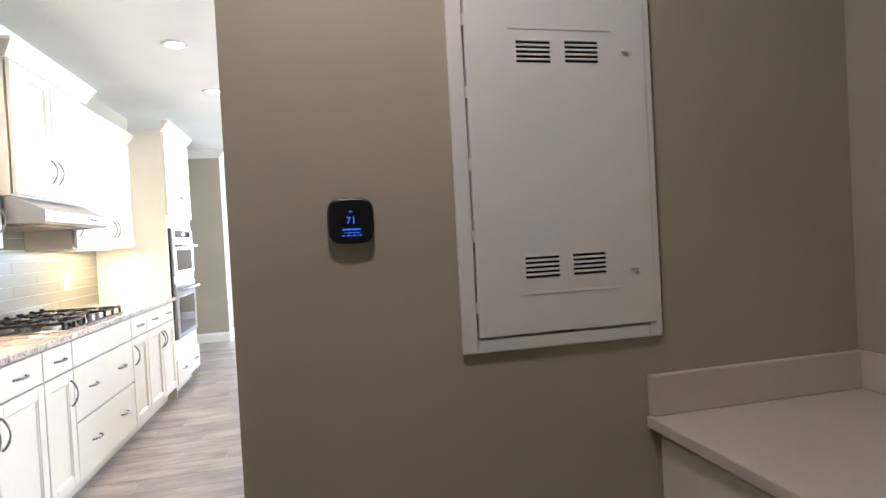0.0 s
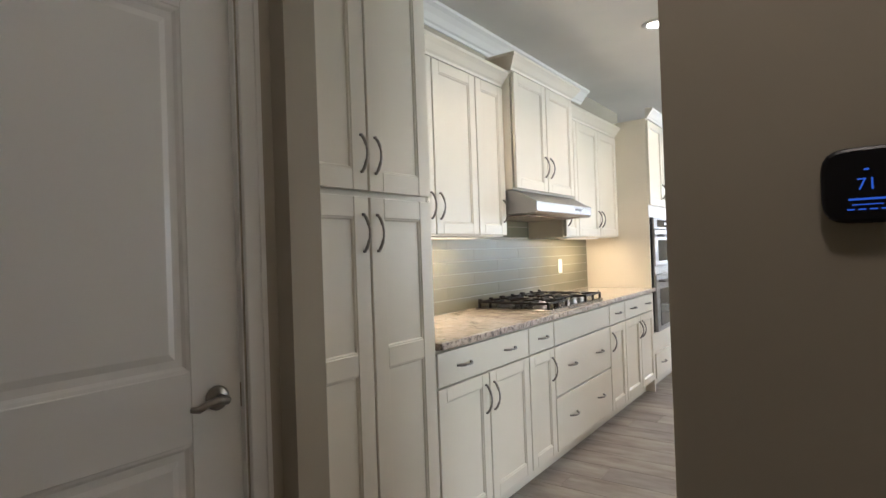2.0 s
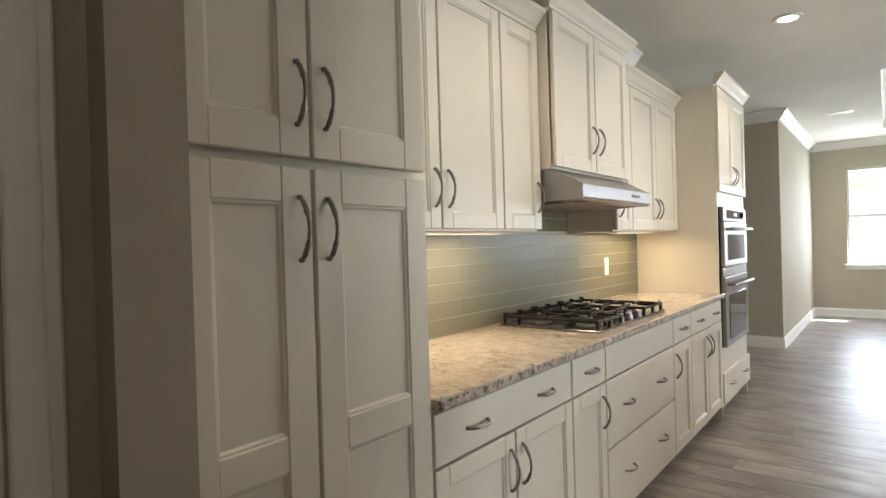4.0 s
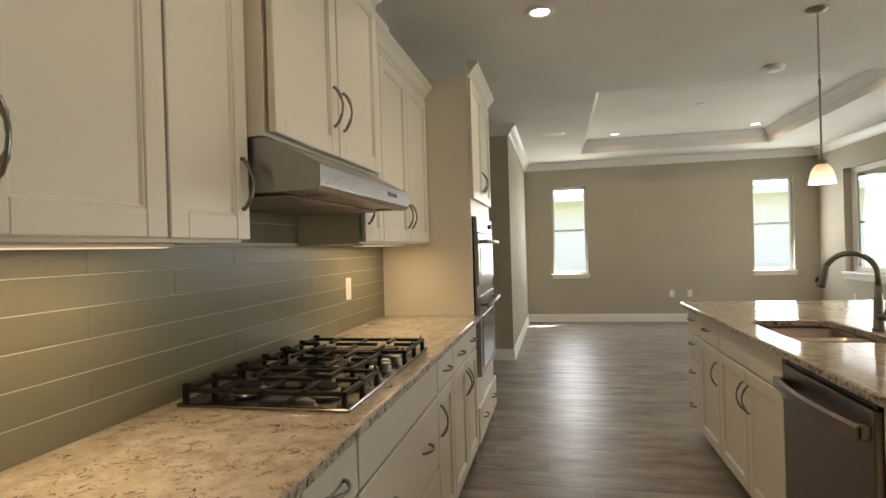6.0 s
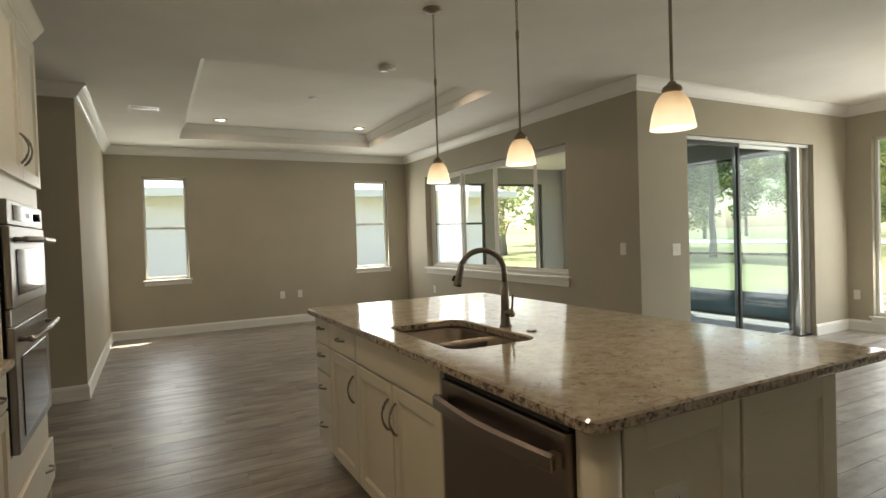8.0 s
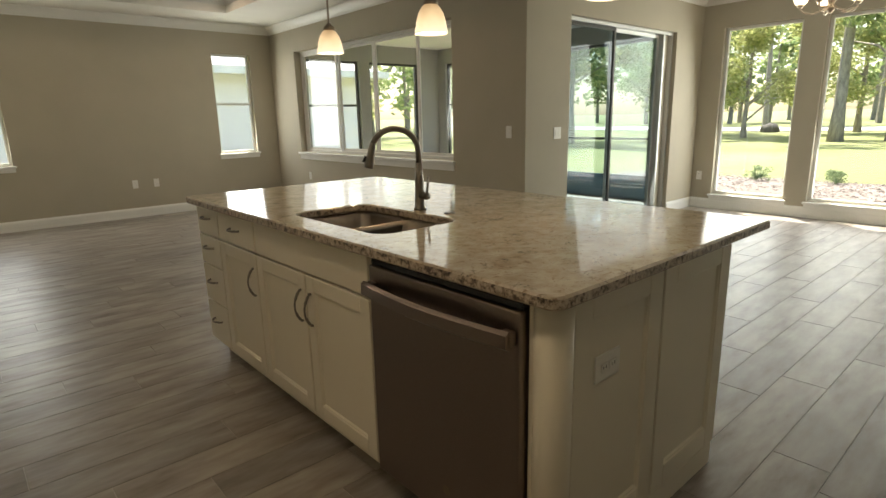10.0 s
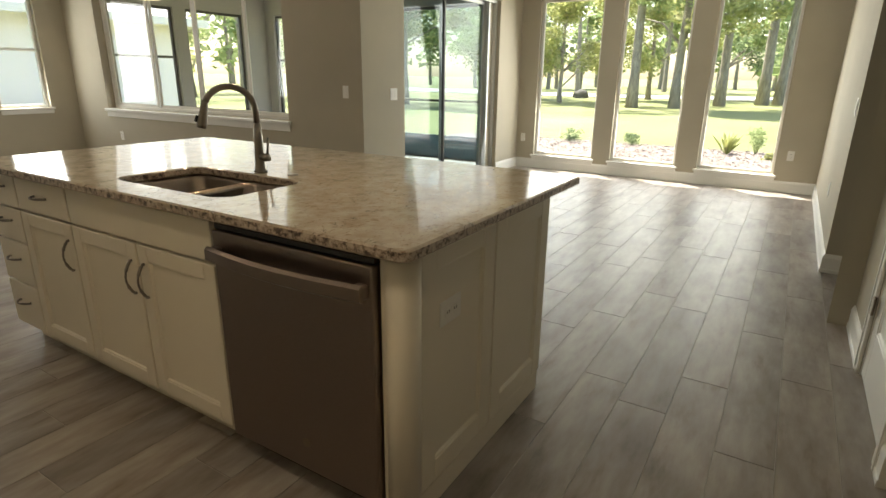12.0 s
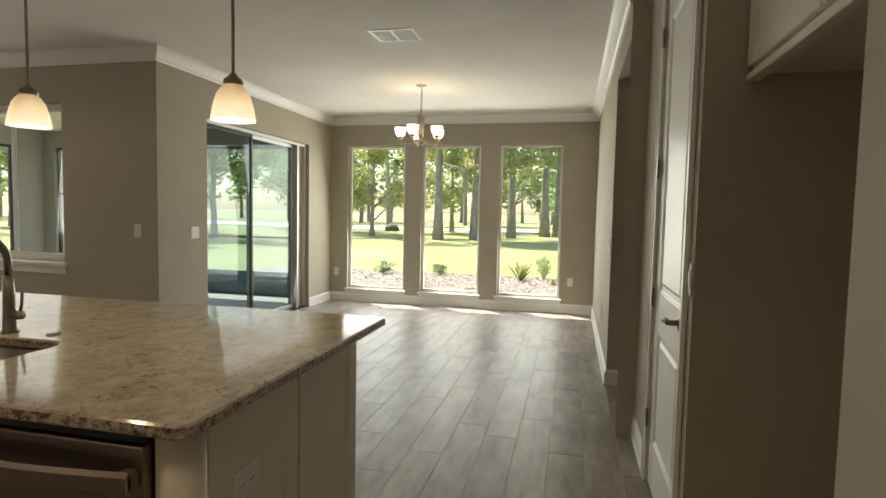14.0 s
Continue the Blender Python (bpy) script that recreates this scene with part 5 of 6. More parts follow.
def squircle(bm, side, cu, cv, r, w0, w1, p=4.0, n=40, dome=0.0):
    pts = []
    for i in range(n):
        a = 2 * math.pi * i / n
        c, s = math.cos(a), math.sin(a)
        k = (abs(c) ** p + abs(s) ** p) ** (-1 / p)
        pts.append((c * k, s * k))
    rings = []
    for q, w in ((1.0, w0), (1.0, w1 - 0.006), (0.97, w1 - 0.002), (0.90, w1)):
        rings.append([bm.verts.new(side.at(cu + r * q * x, cv + r * q * y, w)) for x, y in pts])
    for r0, r1 in zip(rings, rings[1:]):
        for i in range(n):
            bm.faces.new((r0[i], r0[(i + 1) % n], r1[(i + 1) % n], r1[i]))
    bm.faces.new(rings[-1])
    bm.faces.new(rings[0][::-1])
    bmesh.ops.recalc_face_normals(bm, faces=bm.faces)
    return bm


TU, TV = 1.034, 1.353
part("case", squircle(bmesh.new(), HS, TU, TV, 0.0545, 0.001, 0.026), SCREEN, th, smooth=False)
for u0, v0, u1, v1 in [(-0.022, -0.022, 0.022, -0.019), (-0.018, -0.029, 0.018, -0.0275), (-0.003, 0.020, 0.003, 0.023)] + [(-0.024 + k * 0.013, -0.036, -0.015 + k * 0.013, -0.034) for k in range(4)]:
    bm = bmesh.new()
    HS.box(bm, (TU + u0, TV + v0, 0.0262), (TU + u1, TV + v1, 0.0265))
    part("display_mark", bm, BLUE_GLOW, th, "blue display line")
cu = bpy.data.curves.new("reading", "FONT")
cu.body, cu.size, cu.align_x, cu.align_y, cu.extrude = "71", 0.024, "CENTER", "CENTER", 0.0002
tmp = new("reading", cu)
dg = bpy.context.evaluated_depsgraph_get()
me = bpy.data.meshes.new_from_object(tmp.evaluated_get(dg))
bpy.data.objects.remove(tmp)
me.materials.append(BLUE_GLOW)
rd = new("reading", me)
rd.parent = th
rd.matrix_basis = Matrix.Translation(Vector((TU, YW - 0.0265, TV)) - th.location) @ pose(0, 0, 0, 90, 0, 0)

mp_ = thing("wiring_panel", (1.59, YW, 1.032), "white metal wiring panel with vent louvres", "wall panel")
P0, P1, PZ0, PZ1 = 1.293, 1.856, 1.004, 1.99
bm = bmesh.new()
for a, b in (((P0, PZ0, 0.001), (P0 + 0.04, PZ1, 0.014)), ((P1 - 0.04, PZ0, 0.001), (P1, PZ1, 0.014)), ((P0 + 0.04, PZ0, 0.001), (P1 - 0.04, PZ0 + 0.035, 0.014)), ((P0 + 0.04, PZ1 - 0.035, 0.001), (P1 - 0.04, PZ1, 0.014))):
    HS.box(bm, a, b, 0.004, 2)
part("frame", bm, TRIM, mp_)
bm = bmesh.new()
HS.box(bm, (P0 + 0.044, PZ0 + 0.039, 0.001), (P1 - 0.020, PZ1 - 0.039, 0.018), 0.003, 2)
pdoor = part("panel_door", bm, TRIM, mp_)
for u0, v0 in ((1.471, 1.736), (1.605, 1.738), (1.468, 1.186), (1.600, 1.187)):
    for k in range(5):
        bm = bmesh.new()
        HS.box(bm, (u0, v0 + k * 0.012, 0.0181), (u0 + 0.092, v0 + k * 0.012 + 0.0055, 0.0186))
        part("louvre_slot", bm, BLACK, pdoor)
        bm = bmesh.new()
        HS.box(bm, (u0 - 0.001, v0 + k * 0.012 + 0.0055, 0.0181), (u0 + 0.093, v0 + k * 0.012 + 0.0105, 0.021), 0.001)
        part("louvre", bm, TRIM, pdoor)
bm = bmesh.new()
for v in (1.143, 1.820):
    HS.box(bm, (1.452, v, 0.0181), (1.735, v + 0.006, 0.0195), 0.0006)
part("pressed_rib", bm, TRIM, pdoor)
for v in (1.12, 1.30, 1.48, 1.66, 1.84):
    bm = bmesh.new()
    tube(bm, [HS.at(P0 + 0.042, v - 0.015, 0.017), HS.at(P0 + 0.042, v + 0.015, 0.017)], 0.004, 8)
    part("hinge", bm, TRIM, mp_)
for v in (1.19, 1.765):
    bm = bmesh.new()
    HS.box(bm, (1.765, v, 0.018), (1.787, v + 0.008, 0.025), 0.002)
    part("latch", bm, TRIM, pdoor)

# laundry counter in the hall
HZ = 0.788
hc = thing("laundry_cabinet", (2.18, 2.9, 0), "white base cabinet under the laundry counter", "base cabinet")
part("body", boxes(((1.845, 2.2, 0.1), (2.518, 3.443, HZ - 0.035)), ((1.90, 2.2, 0.0), (2.518, 3.443, 0.1))), CAB, hc)
HL = Side((1.845, 0, 0), (0, 1, 0), (-1, 0, 0))
for a, b in ((2.84, 3.42), (2.24, 2.83)):
    d = slab_front(HL, a, 0.57, b, 0.735, hc)
    pull(HL, (a + b) / 2, 0.655, d, False, 0.10, 0.02)
    d = shaker(HL, a, 0.11, b, 0.565, hc)
LAMINATE = painted("cream_laminate", (0.62, 0.57, 0.48), 0.45, 200, 0.03)
lc = solo("laundry_counter", boxes(((1.80, 2.18, HZ - 0.032), (2.518, 3.443, HZ)), bevel=0.004, seg=2), LAMINATE, "cream laminate laundry counter with an upstand", "counter")
part("upstand", boxes(((1.806, 3.423, HZ + 0.0005), (2.518, 3.4435, HZ + 0.112)), ((2.50, 2.18, HZ + 0.0005), (2.5185, 3.4225, HZ + 0.112)), bevel=0.003), LAMINATE, lc)
bm = bmesh.new()
lathe(bm, (HALL_LAMP[0], HALL_LAMP[1], C), [(0.14, 0.0), (0.145, -0.02), (0.12, -0.05), (0.06, -0.07), (0.0, -0.075)], 28)
solo("hall_ceiling_light", bm, LAMP_FACE, "round frosted ceiling light, switched on", "ceiling light", smooth=True)

# fridge niche cabinet
fc = thing("fridge_cabinet", (1.53, 4.15, 1.80), "ivory two-door cabinet over the empty fridge niche", "wall cabinet")
part("body", boxes(((0.953, 3.863, 1.845), (2.087, 4.349, 2.40))), CAB, fc)
FN = Side((0, 4.35, 0), (1, 0, 0), (0, 1, 0))
for u0, u1, hu in ((0.953, 1.52, 1.48), (1.52, 2.087, 1.56)):
    d = shaker(FN, u0 + G, 1.865, u1 - G, 2.385, fc)
    pull(FN, hu, 1.97, d, True, 0.128, 0.02)
part("light_rail", boxes(((0.953, 4.325, 1.82), (2.087, 4.37, 1.8445)), bevel=0.004), CAB, fc)


# ---- porch ----
PX = 7.80
DIN_END = Y_S + 0.2
solo("floor_porch", boxes(((X_R + 0.2, DIN_END, -0.2), (PX + 0.15, Y_F + 0.15, -0.03))), CONCRETE, "blue-grey sealed concrete porch floor", "porch floor", kind="structure")
solo("ceiling_porch", boxes(((X_R + 0.2, DIN_END, 2.62), (PX + 0.6, Y_F + 0.6, 2.72))), TRIM, "white porch ceiling", "porch ceiling", kind="structure")
wall("wall_porch_north", "y", Y_F, Y_F + 0.15, X_R + 0.2, PX + 0.15, [(4.77, 5.90, 0.10, 2.32), (6.12, 7.28, 0.10, 2.32)], -0.2, 2.62, STUCCO, "pale grey stucco porch wall")
wall("wall_porch_east", "x", PX, PX + 0.15, DIN_END, Y_F, [(8.80, 11.05, -0.03, 2.34), (11.25, 13.60, -0.03, 2.34)], -0.2, 2.62, STUCCO, "pale grey stucco porch wall")


def screen_frame(name, side, w, z0, z1, rails, kick=0.0):
    root = solo(name, boxes((side.at(0, z0, -0.09), side.at(w, z0 + 0.04, -0.05))), DARKFRAME, "dark bronze porch screen frame", "porch frame", kind="structure")
    for a, b in (((0, z0 + 0.04, -0.09), (0.045, z1, -0.05)), ((w - 0.045, z0 + 0.04, -0.09), (w, z1, -0.05)), ((0.045, z1 - 0.045, -0.09), (w - 0.045, z1, -0.05))):
        bm = bmesh.new()
        side.box(bm, a, b, 0.003)
        part("post", bm, DARKFRAME, root)
    for z in rails:
        bm = bmesh.new()
        side.box(bm, (0.045, z - 0.02, -0.085), (w - 0.045, z + 0.02, -0.055), 0.003)
        part("rail", bm, DARKFRAME, root)
    if kick:
        bm = bmesh.new()
        side.box(bm, (0.045, z0 + 0.04, -0.075), (w - 0.045, z0 + kick, -0.065))
        part("kick_panel", bm, KICK, root)


NS = (0, -1, 0)
screen_frame("porch_frame_north_1", Side((4.77, Y_F, 0), (1, 0, 0), NS), 1.13, 0.10, 2.32, (1.55,))
screen_frame("porch_frame_north_2", Side((6.12, Y_F, 0), (1, 0, 0), NS), 1.16, 0.10, 2.32, ())
screen_frame("porch_frame_east_1", Side((PX, 8.80, 0), (0, 1, 0), (-1, 0, 0)), 2.25, -0.03, 2.34, (0.92,), 0.40)
screen_frame("porch_frame_east_2", Side((PX, 11.25, 0), (0, 1, 0), (-1, 0, 0)), 2.35, -0.03, 2.34, (1.55,), 0.40)
# eaves and roof
solo("roof_eaves", boxes(((-3.3, 14.01, 2.56), (4.42, 14.45, 2.74)), ((8.01, 3.9, 2.56), (8.45, 8.69, 2.74))), TRIM, "white soffit along the house's eaves", "eaves", kind="structure")
solo("roof_house", boxes(((-3.3, 0.2, 3.06), (8.5, 14.5, 3.2))), SHINGLE, "grey shingled house roof", "roof", kind="structure")

# ---- garden ----
GZ0 = -0.15
bm = bmesh.new()
R0 = 900
vs = [bm.verts.new(p) for p in ((-R0, -R0, GZ0), (R0, -R0, GZ0), (R0, R0, GZ0), (-R0, R0, GZ0))]
bm.faces.new(vs)
solo("ground", bm, GRASS, "bright mown lawn reaching to the trees", "lawn", at=(0, 0, GZ0), kind="structure")


def strip(name, pts, width, z, mat, label, cat):
    bm = bmesh.new()
    prev = None
    for i, p in enumerate(pts):
        a, b = Vector(pts[max(i - 1, 0)]), Vector(pts[min(i + 1, len(pts) - 1)])
        d = (b - a).normalized()
        nrm = Vector((-d.y, d.x)) * width / 2
        cur = [bm.verts.new((p[0] + nrm.x, p[1] + nrm.y, z)), bm.verts.new((p[0] - nrm.x, p[1] - nrm.y, z))]
        if prev:
            bm.faces.new((prev[0], prev[1], cur[1], cur[0]))
        prev = cur
    bmesh.ops.recalc_face_normals(bm, faces=bm.faces)
    bmesh.ops.solidify(bm, geom=list(bm.faces), thickness=0.04)
    solo(name, bm, mat, label, cat, kind="structure")


strip("road", [(60, -40), (55, -10), (50, 5), (47, 20), (50, 40), (60, 70)], 9, GZ0 + 0.02, PATH_MAT, "pale sunlit road beyond the lawn", "road")
# mulch bed: uneven mound and chips
rng = random.Random(4)
bm = bmesh.new()
nx, ny = 14, 44
grid = [[bm.verts.new((8.02 + 5.2 * i / nx + (0.12 * math.sin(j * 0.7) if i == nx else 0), 3.0 + 9.0 * j / ny, GZ0 + 0.015 + 0.10 * math.sin(math.pi * i / nx) + rng.uniform(0, 0.02) * (0 < i < nx))) for j in range(ny + 1)] for i in range(nx + 1)]
for i in range(nx):
    for j in range(ny):
        bm.faces.new((grid[i][j], grid[i + 1][j], grid[i + 1][j + 1], grid[i][j + 1]))
solo("mulch_bed", bm, MULCH, "brown mulch bed under the dining windows", "flower bed", kind="structure")
bm = bmesh.new()
for _ in range(3500):
    x, y = rng.uniform(9.0, 13.1), rng.uniform(4.1, 11.0)
    s, a = rng.uniform(0.015, 0.05), rng.uniform(0, math.pi)
    z = GZ0 + 0.03 + 0.10 * math.sin(math.pi * (x - 8.02) / 5.2)
    dx, dy = s * math.cos(a), s * math.sin(a)
    h = rng.uniform(0.005, 0.03)
    p = [bm.verts.new(q) for q in ((x - dx, y - dy, z), (x + dy * 0.4, y - dx * 0.4, z + h), (x + dx, y + dy, z), (x - dy * 0.4, y + dx * 0.4, z + h * 0.5))]
    bm.faces.new(p)
solo("mulch_chips", bm, leaf_mat("bark_chips", (0.06, 0.045, 0.038), (0.50, 0.43, 0.39)), "loose pale bark chips on the bed", "mulch", kind="stuff")


def leaf_cloud(bm, rng, centre, rad, count, size):
    """Many small bent leaves round a centre, thinner towards the middle."""
    c = Vector(centre)
    for _ in range(count):
        d = Vector((rng.gauss(0, 1), rng.gauss(0, 1), rng.gauss(0, 1))).normalized()
        p = c + Vector((d.x * rad[0], d.y * rad[1], d.z * rad[2])) * (rng.random() ** 0.45)
        a = Vector((rng.gauss(0, 1), rng.gauss(0, 1), rng.gauss(0, 0.6))).normalized() * size * rng.uniform(0.6, 1.4)
        b = a.cross(Vector((rng.gauss(0, 1), rng.gauss(0, 1), rng.gauss(0, 1)))).normalized() * size * rng.uniform(0.3, 0.55)
        bm.faces.new([bm.verts.new(q) for q in (p - a, p + b, p + a, p - b)])


def tree(x, y, h, r, lean, leafmat, seed, crown_from=0.4, spread=0.3, leaf=0.16, blobs=26, per=120, label="tall garden tree with a grey trunk", low=False):
    rng = random.Random(seed)
    root = thing("tree", (x, y, GZ0), label, "tree", "trees beyond the lawn")
    bm = bmesh.new()
    pts, rad = [], []
    n = 9
    for i in range(n + 1):
        s = i / n
        pts.append((x + lean[0] * h * s * s + rng.uniform(-.05, .05) * (i > 0), y + lean[1] * h * s * s + rng.uniform(-.05, .05) * (i > 0), GZ0 - 0.1 + h * 0.92 * s))
        rad.append(r * (1.35 if i == 0 else 1.0) * (1 - 0.78 * s))
    tube(bm, pts, rad, 10)
    ends = []
    for k in range(14):
        s = rng.uniform(crown_from, 0.92)
        i = int(s * n)
        o = Vector(pts[i])
        a = rng.uniform(0, 2 * math.pi)
        L = h * spread * rng.uniform(0.6, 1.1) * (1.15 - 0.5 * s)
        e = o + Vector((math.cos(a) * L, math.sin(a) * L, L * rng.uniform(0.15, 0.6)))
        m = o.lerp(e, 0.5) + Vector((0, 0, L * 0.12))
        tube(bm, [o, m, e], [rad[i] * 0.42, rad[i] * 0.28, 0.02], 6)
        ends += [m, e]
    part("trunk", bm, BARK, root, smooth=True)
    bm = bmesh.new()
    for k in range(blobs):
        c = Vector(rng.choice(ends)) + Vector((rng.gauss(0, .5), rng.gauss(0, .5), rng.gauss(0, .4))) * h * 0.07
        q = h * spread * rng.uniform(0.16, 0.34)
        leaf_cloud(bm, rng, c, (q, q, q * 0.7), per, leaf)
    part("crown", bm, leafmat, root)
    return root


# trees seen through the dining windows: tall trunks first, then leafy ones
PINE = "tall grey-barked tree with a high crown"
for k, (x, y, h, r, lean, m, cf) in enumerate((
        (30.0, 12.2, 17, 0.26, (0.0, 0.0), LEAF, 0.34), (31.0, 10.3, 15, 0.24, (0.0, -0.03), LEAF_Y, 0.22), (35.4, 8.7, 17, 0.26, (0.0, 0.0), LEAF, 0.30),
        (38.5, 6.75, 19, 0.30, (0.0, 0.01), LEAF, 0.34), (39.3, 5.95, 19, 0.26, (0.0, -0.02), LEAF_D, 0.34))):
    tree(x, y, h, r, lean, m, 40 + k, cf, 0.26, 0.14, 38, 210, PINE)
LEAFY = "leafy green garden tree with low branches"
for k, (x, y, h, r, m) in enumerate((
        (33.0, 17.2, 9, 0.14, LEAF_Y), (37.0, 20.5, 10, 0.15, LEAF), (30.0, 20.5, 9, 0.13, LEAF_Y), (24.5, 22.5, 10, 0.16, LEAF), (23.5, 26.0, 11, 0.2, LEAF_D),
        (28.0, 30.0, 12, 0.22, LEAF), (22.0, 37.0, 12, 0.25, LEAF), (17.0, 43.0, 11, 0.2, LEAF_D), (42.0, 14.0, 11, 0.18, LEAF_Y), (44.0, 4.0, 11, 0.18, LEAF),
        (46.0, 9.8, 11, 0.17, LEAF_D), (41.0, 25.0, 12, 0.2, LEAF), (37.0, 34.0, 12, 0.2, LEAF_Y), (13.0, 47.0, 11, 0.2, LEAF), (30.0, 42.0, 13, 0.22, LEAF_D), (44.0, 0.5, 11, 0.18, LEAF_Y))):
    tree(x, y, h, r, (0.0, 0.02 * ((k % 3) - 1)), m, 60 + k, 0.20, 0.38, 0.13, 44, 190, LEAFY)
# small tree beyond the porch
tree(13.0, 24.5, 4.6, 0.045, (0.0, 0.0), LEAF_Y, 19, 0.3, 0.25, 0.06, 20, 80, "slender young tree on the lawn")

# far woods
rng = random.Random(9)
bm = bmesh.new()
tr = bmesh.new()
for k in range(70):
    a = radians(rng.uniform(-38, 84))
    d = rng.uniform(62, 110)
    x, y = d * math.cos(a), 5 + d * math.sin(a)
    h = rng.uniform(10, 19)
    tube(tr, [(x, y, GZ0), (x + rng.uniform(-.4, .4), y + rng.uniform(-.4, .4), h * 0.8)], [0.3, 0.08], 5)
    for j in range(6):
        z = h * rng.uniform(0.22, 0.95)
        q = h * rng.uniform(0.10, 0.2)
        leaf_cloud(bm, rng, (x + rng.gauss(0, h * .1), y + rng.gauss(0, h * .1), z), (q, q, q * 0.8), 90, 0.6)
solo("far_woods", bm, LEAF, "distant mixed woods behind the road", "woods", kind="stuff", at=(70, 30, GZ0))
solo("far_trunks", tr, BARK, "grey trunks of the distant woods", "woods", kind="stuff", at=(70, 30, GZ0))

# shrubs
def shrub(x, y, r, h, mat, seed, spiky=False):
    rng = random.Random(seed)
    bm = bmesh.new()
    z = GZ0 + 0.06
    if spiky:
        for _ in range(46):
            a, t = rng.uniform(0, 2 * math.pi), rng.uniform(0.1, 0.6)
            L = h * rng.uniform(0.7, 1.1)
            d = Vector((math.cos(a) * t, math.sin(a) * t, 1)).normalized()
            s = d.cross(Vector((0, 0, 1))).normalized() * 0.012
            o = Vector((x, y, z))
            m = o + d * L * 0.6
            e = o + d * L + Vector((math.cos(a), math.sin(a), -0.4)) * 0.06
            vs = [bm.verts.new(p) for p in (o - s, o + s, m + s, e, m - s)]
            bm.faces.new(vs)
    else:
        for _ in range(8):
            tube(bm, [(x, y, z - 0.04), (x + rng.uniform(-r, r) * .6, y + rng.uniform(-r, r) * .6, z + h * rng.uniform(.5, .9))], [0.008, 0.003], 5)
        for _ in range(16):
            leaf_cloud(bm, rng, (x + rng.gauss(0, r * .45), y + rng.gauss(0, r * .45), z + h * rng.uniform(0.25, 0.9)), (r * .4, r * .4, h * .22), 40, 0.022)
    solo("shrub", bm, mat, "low spiky green shrub in the mulch" if spiky else "small leafy shrub in the mulch bed", "shrub", group="shrubs in the bed")


shrub(12.5, 5.50, 0.22, 0.52, LEAF, 31)
shrub(11.8, 5.95, 0.2, 0.46, LEAF_Y, 32, True)
shrub(12.4, 7.85, 0.20, 0.26, LEAF_D, 33)
shrub(12.0, 9.10, 0.22, 0.32, LEAF_D, 34)
shrub(11.2, 5.20, 0.12, 0.18, LEAF_Y, 35)
bm = bmesh.new()
bmesh.ops.create_icosphere(bm, subdivisions=3, radius=1.0)
for v in bm.verts:
    v.co *= 1 + 0.22 * noise.noise(v.co * 1.6)
    v.co = Vector((v.co.x * 0.55 + 41.5, v.co.y * 0.55 + 18.7, max(v.co.z, -0.4) * 0.45 + GZ0 + 0.17))
solo("boulder", bm, ROCK, "dark rounded boulder on the lawn", "boulder", smooth=True)

# neighbouring house
nb = thing("neighbour_house", (4.5, 22, GZ0), "pale blue-grey neighbouring house with a shingled hip roof", "house")
part("wall", boxes(((-6.0, 19.0, GZ0), (9.3, 30.0, 2.55))), SIDING, nb)
bm = bmesh.new()
pts = [(-6.6, 18.4, 2.55), (9.9, 18.4, 2.55), (9.9, 30.6, 2.55), (-6.6, 30.6, 2.55), (-0.5, 24.5, 5.2), (3.8, 24.5, 5.2)]
v = [bm.verts.new(p) for p in pts]
for q in ((0, 1, 5, 4), (1, 2, 5), (2, 3, 4, 5), (3, 0, 4), (0, 3, 2, 1)):
    bm.faces.new([v[i] for i in q])
bmesh.ops.recalc_face_normals(bm, faces=bm.faces)
part("roof", bm, SHINGLE, nb)
part("fascia", boxes(((-6.62, 18.36, 2.42), (9.92, 18.40, 2.60)), ((9.90, 18.40, 2.42), (9.94, 30.6, 2.60))), TRIM, nb)

# ---- wall tiles ----
bs = solo("backsplash", boxes(((XL + 0.0005, 4.236, CT), (XL + 0.0115, 7.418, UB - 0.002)), ((XL + 0.0005, 5.366, UB - 0.002), (XL + 0.0115, 6.244, 1.498))), TILE_GROUT, "sage glass subway tile backsplash", "backsplash", kind="structure")
TH, TL = 0.0740, 0.61
tile_cache = {}


def tile_piece(w, h):
    key = (round(w, 3), round(h, 3))
    if key not in tile_cache:
        bm = bmesh.new()
        t, g = 0.0085, 0.0006
        lo = [bm.verts.new((0.0, y, z)) for y, z in ((0, 0), (w, 0), (w, h), (0, h))]
        md = [bm.verts.new((t - g, y, z)) for y, z in ((0, 0), (w, 0), (w, h), (0, h))]
        hi = [bm.verts.new((t, y, z)) for y, z in ((g, g), (w - g, g), (w - g, h - g), (g, h - g))]
        for a, b in ((lo, md), (md, hi)):
            for i in range(4):
                bm.faces.new((a[i], a[(i + 1) % 4], b[(i + 1) % 4], b[i]))
        bm.faces.new(hi)
        bmesh.ops.recalc_face_normals(bm, faces=bm.faces)
        tile_cache[key] = mesh_of("tile", bm, TILE)
    return tile_cache[key]


for r in range(8):
    z0 = CT + 0.002 + r * 0.0765
    z1 = min(z0 + TH, UB - 0.003 if r < 6 else 1.497)
    span = (4.237, 7.417) if r < 6 else (5.367, 6.243)
    if z1 - z0 < 0.01:
        continue
    y = span[0] - (TL / 2 if r % 2 else 0)
    while y < span[1] - 0.01:
        a, b = max(y, span[0]), min(y + TL, span[1])
        if b - a > 0.012:
            t = new("tile", tile_piece(b - a - 0.0005, z1 - z0))
            t.parent = bs
            t.location = Vector((XL + 0.0042, a, z0)) - bs.location
        y += TL

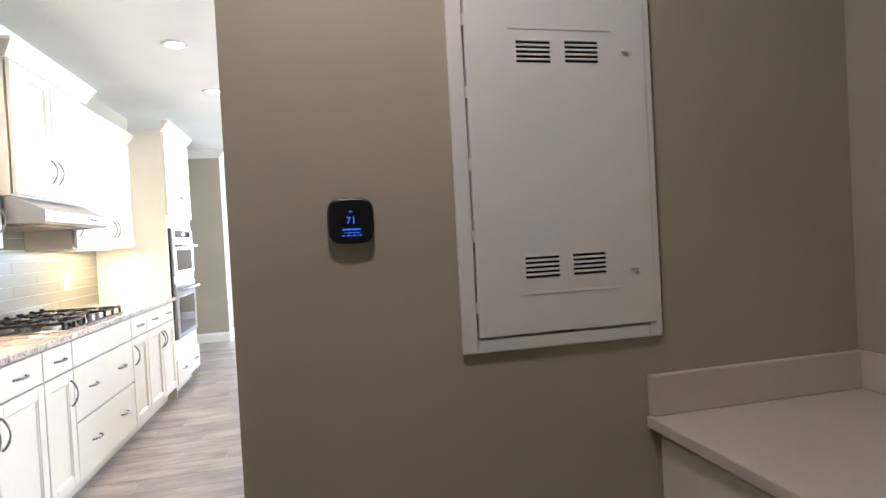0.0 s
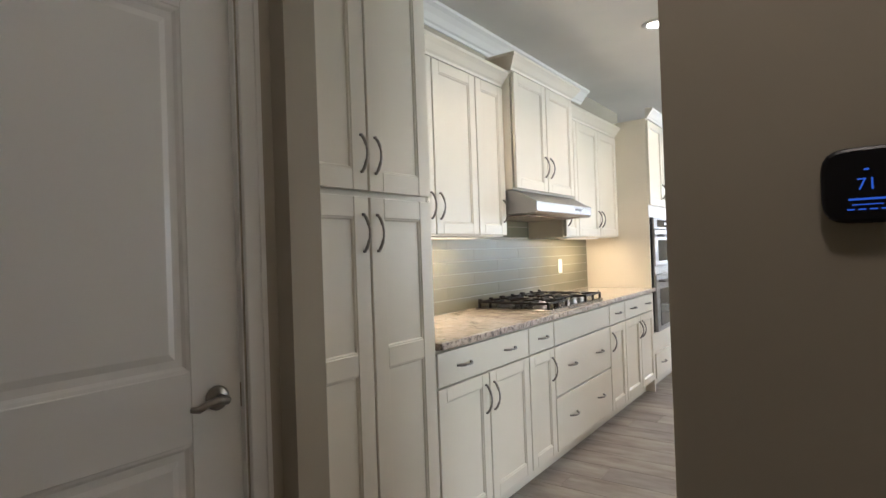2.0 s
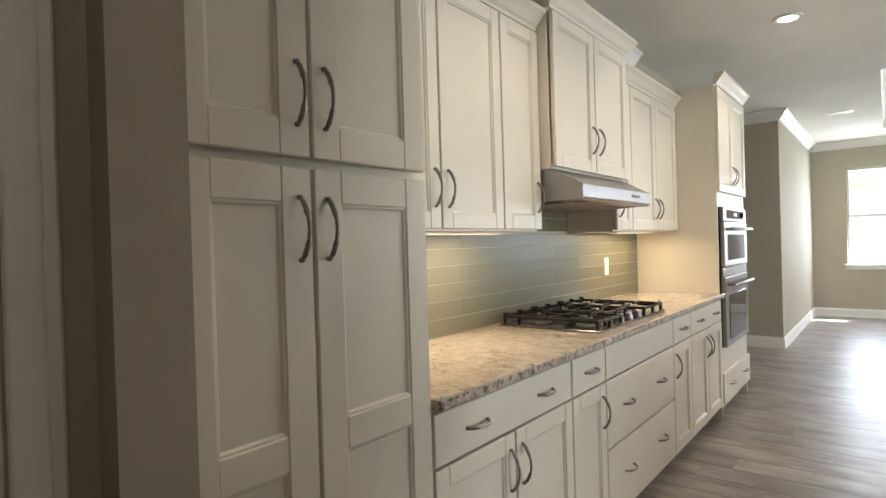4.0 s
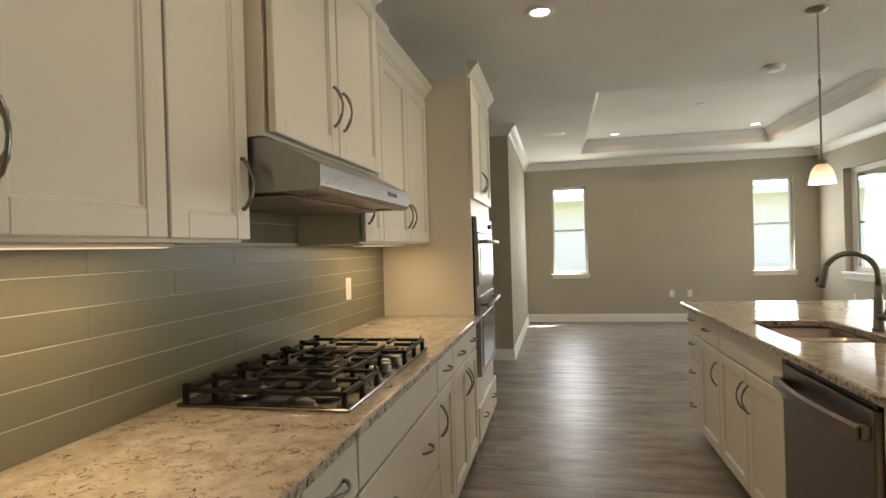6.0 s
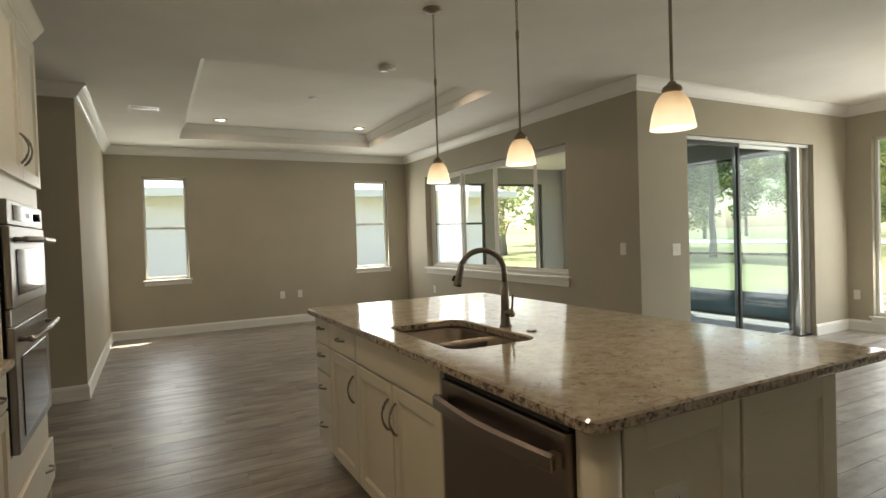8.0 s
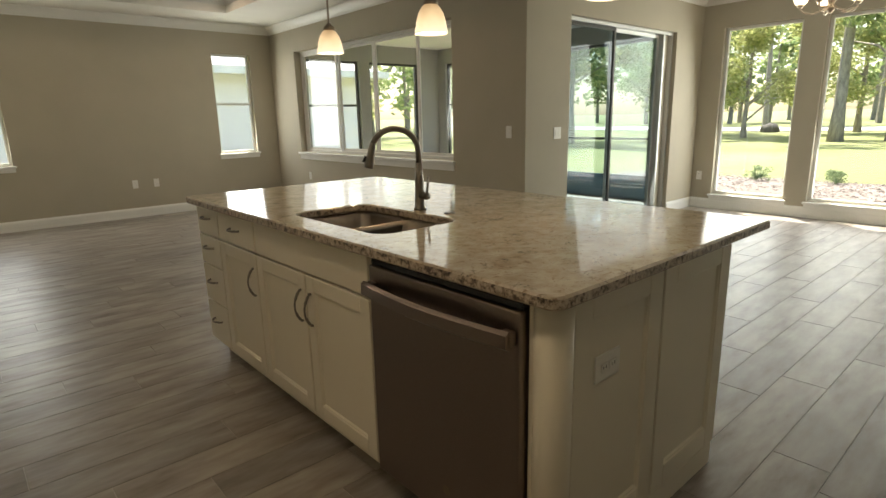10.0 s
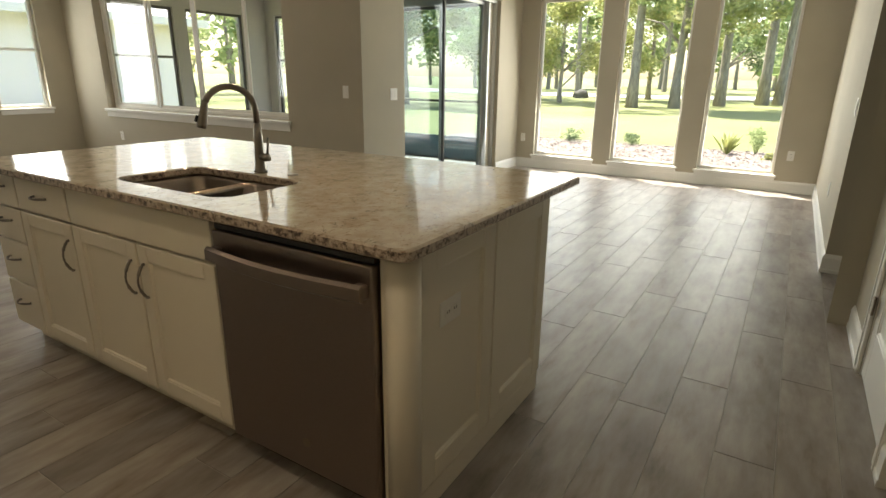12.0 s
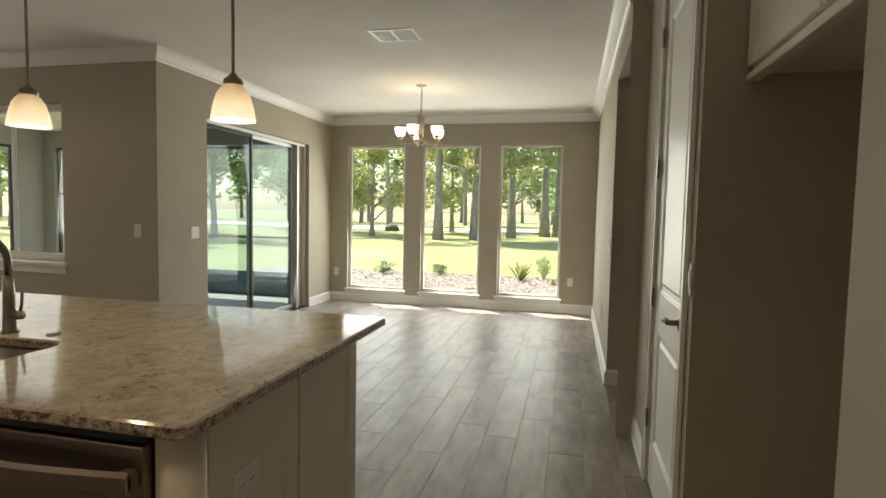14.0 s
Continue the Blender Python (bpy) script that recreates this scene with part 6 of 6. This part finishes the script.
# ---- floor planks ----
fl = bpy.data.objects["floor"]
PW_, PL = 0.195, 1.2
plank_cache = {}


def plank_verts(x0, x1, y0, y1):
    g = 0.001
    return [(x0, y0, -0.004), (x1, y0, -0.004), (x1, y1, -0.004), (x0, y1, -0.004), (x0 + g, y0 + g, 0.0), (x1 - g, y0 + g, 0.0), (x1 - g, y1 - g, 0.0), (x0 + g, y1 - g, 0.0)]


PF = ((4, 5, 6, 7), (0, 1, 5, 4), (1, 2, 6, 5), (2, 3, 7, 6), (3, 0, 4, 7))


def plank_piece(w):
    w = round(w, 3)
    if w not in plank_cache:
        me = bpy.data.meshes.new("plank")
        me.from_pydata(plank_verts(0, w, 0, PW_ - 0.002), [], PF)
        me.materials.append(PLANK)
        plank_cache[w] = me
    return plank_cache[w]


rng = random.Random(21)
near, restv, restf = 0, [], []
row = 0
y = 5.20 - PW_ * 23
while y < Y_F + 0.05:
    if y + PW_ > 0.9:
        x_lo = -0.32 if y < 3.4 else (-2.6 if 8.3 < y < 10.55 else XL)
        x_hi = 2.52 if y < 3.4 else (7.85 if y < 8.55 else 4.25)
        if y > 10.55:
            x_lo = -0.40
        x = 2.28 - 8.4 + (0.0, 0.72, 0.43, 0.9, 0.2, 1.05)[row % 6]
        while x < x_hi:
            a, b = max(x, x_lo), min(x + PL, x_hi)
            if b - a > 0.02:
                mx, my = (a + b) / 2, y + PW_ / 2
                close = (4.3 < my < 8.4 and -0.5 < mx < 6.6) or (8.4 <= my < 9.6 and -0.5 < mx < 3.0)
                if close and near < 300:
                    p = new("plank", plank_piece(b - a - 0.002))
                    p.parent = fl
                    p.location = Vector((a, y, 0.0)) - fl.location
                    near += 1
                else:
                    k = len(restv)
                    restv += plank_verts(a, b - 0.002, y, y + PW_ - 0.002)
                    restf += [tuple(i + k for i in f) for f in PF]
            x += PL
    y += PW_
    row += 1
me = bpy.data.meshes.new("planks")
me.from_pydata(restv, [], restf)
me.materials.append(PLANK)
rest = new("planks", me)
rest.parent = fl
rest.location = -fl.location
tagged(rest, "grey-brown wood-look floor tiles", kind="stuff")
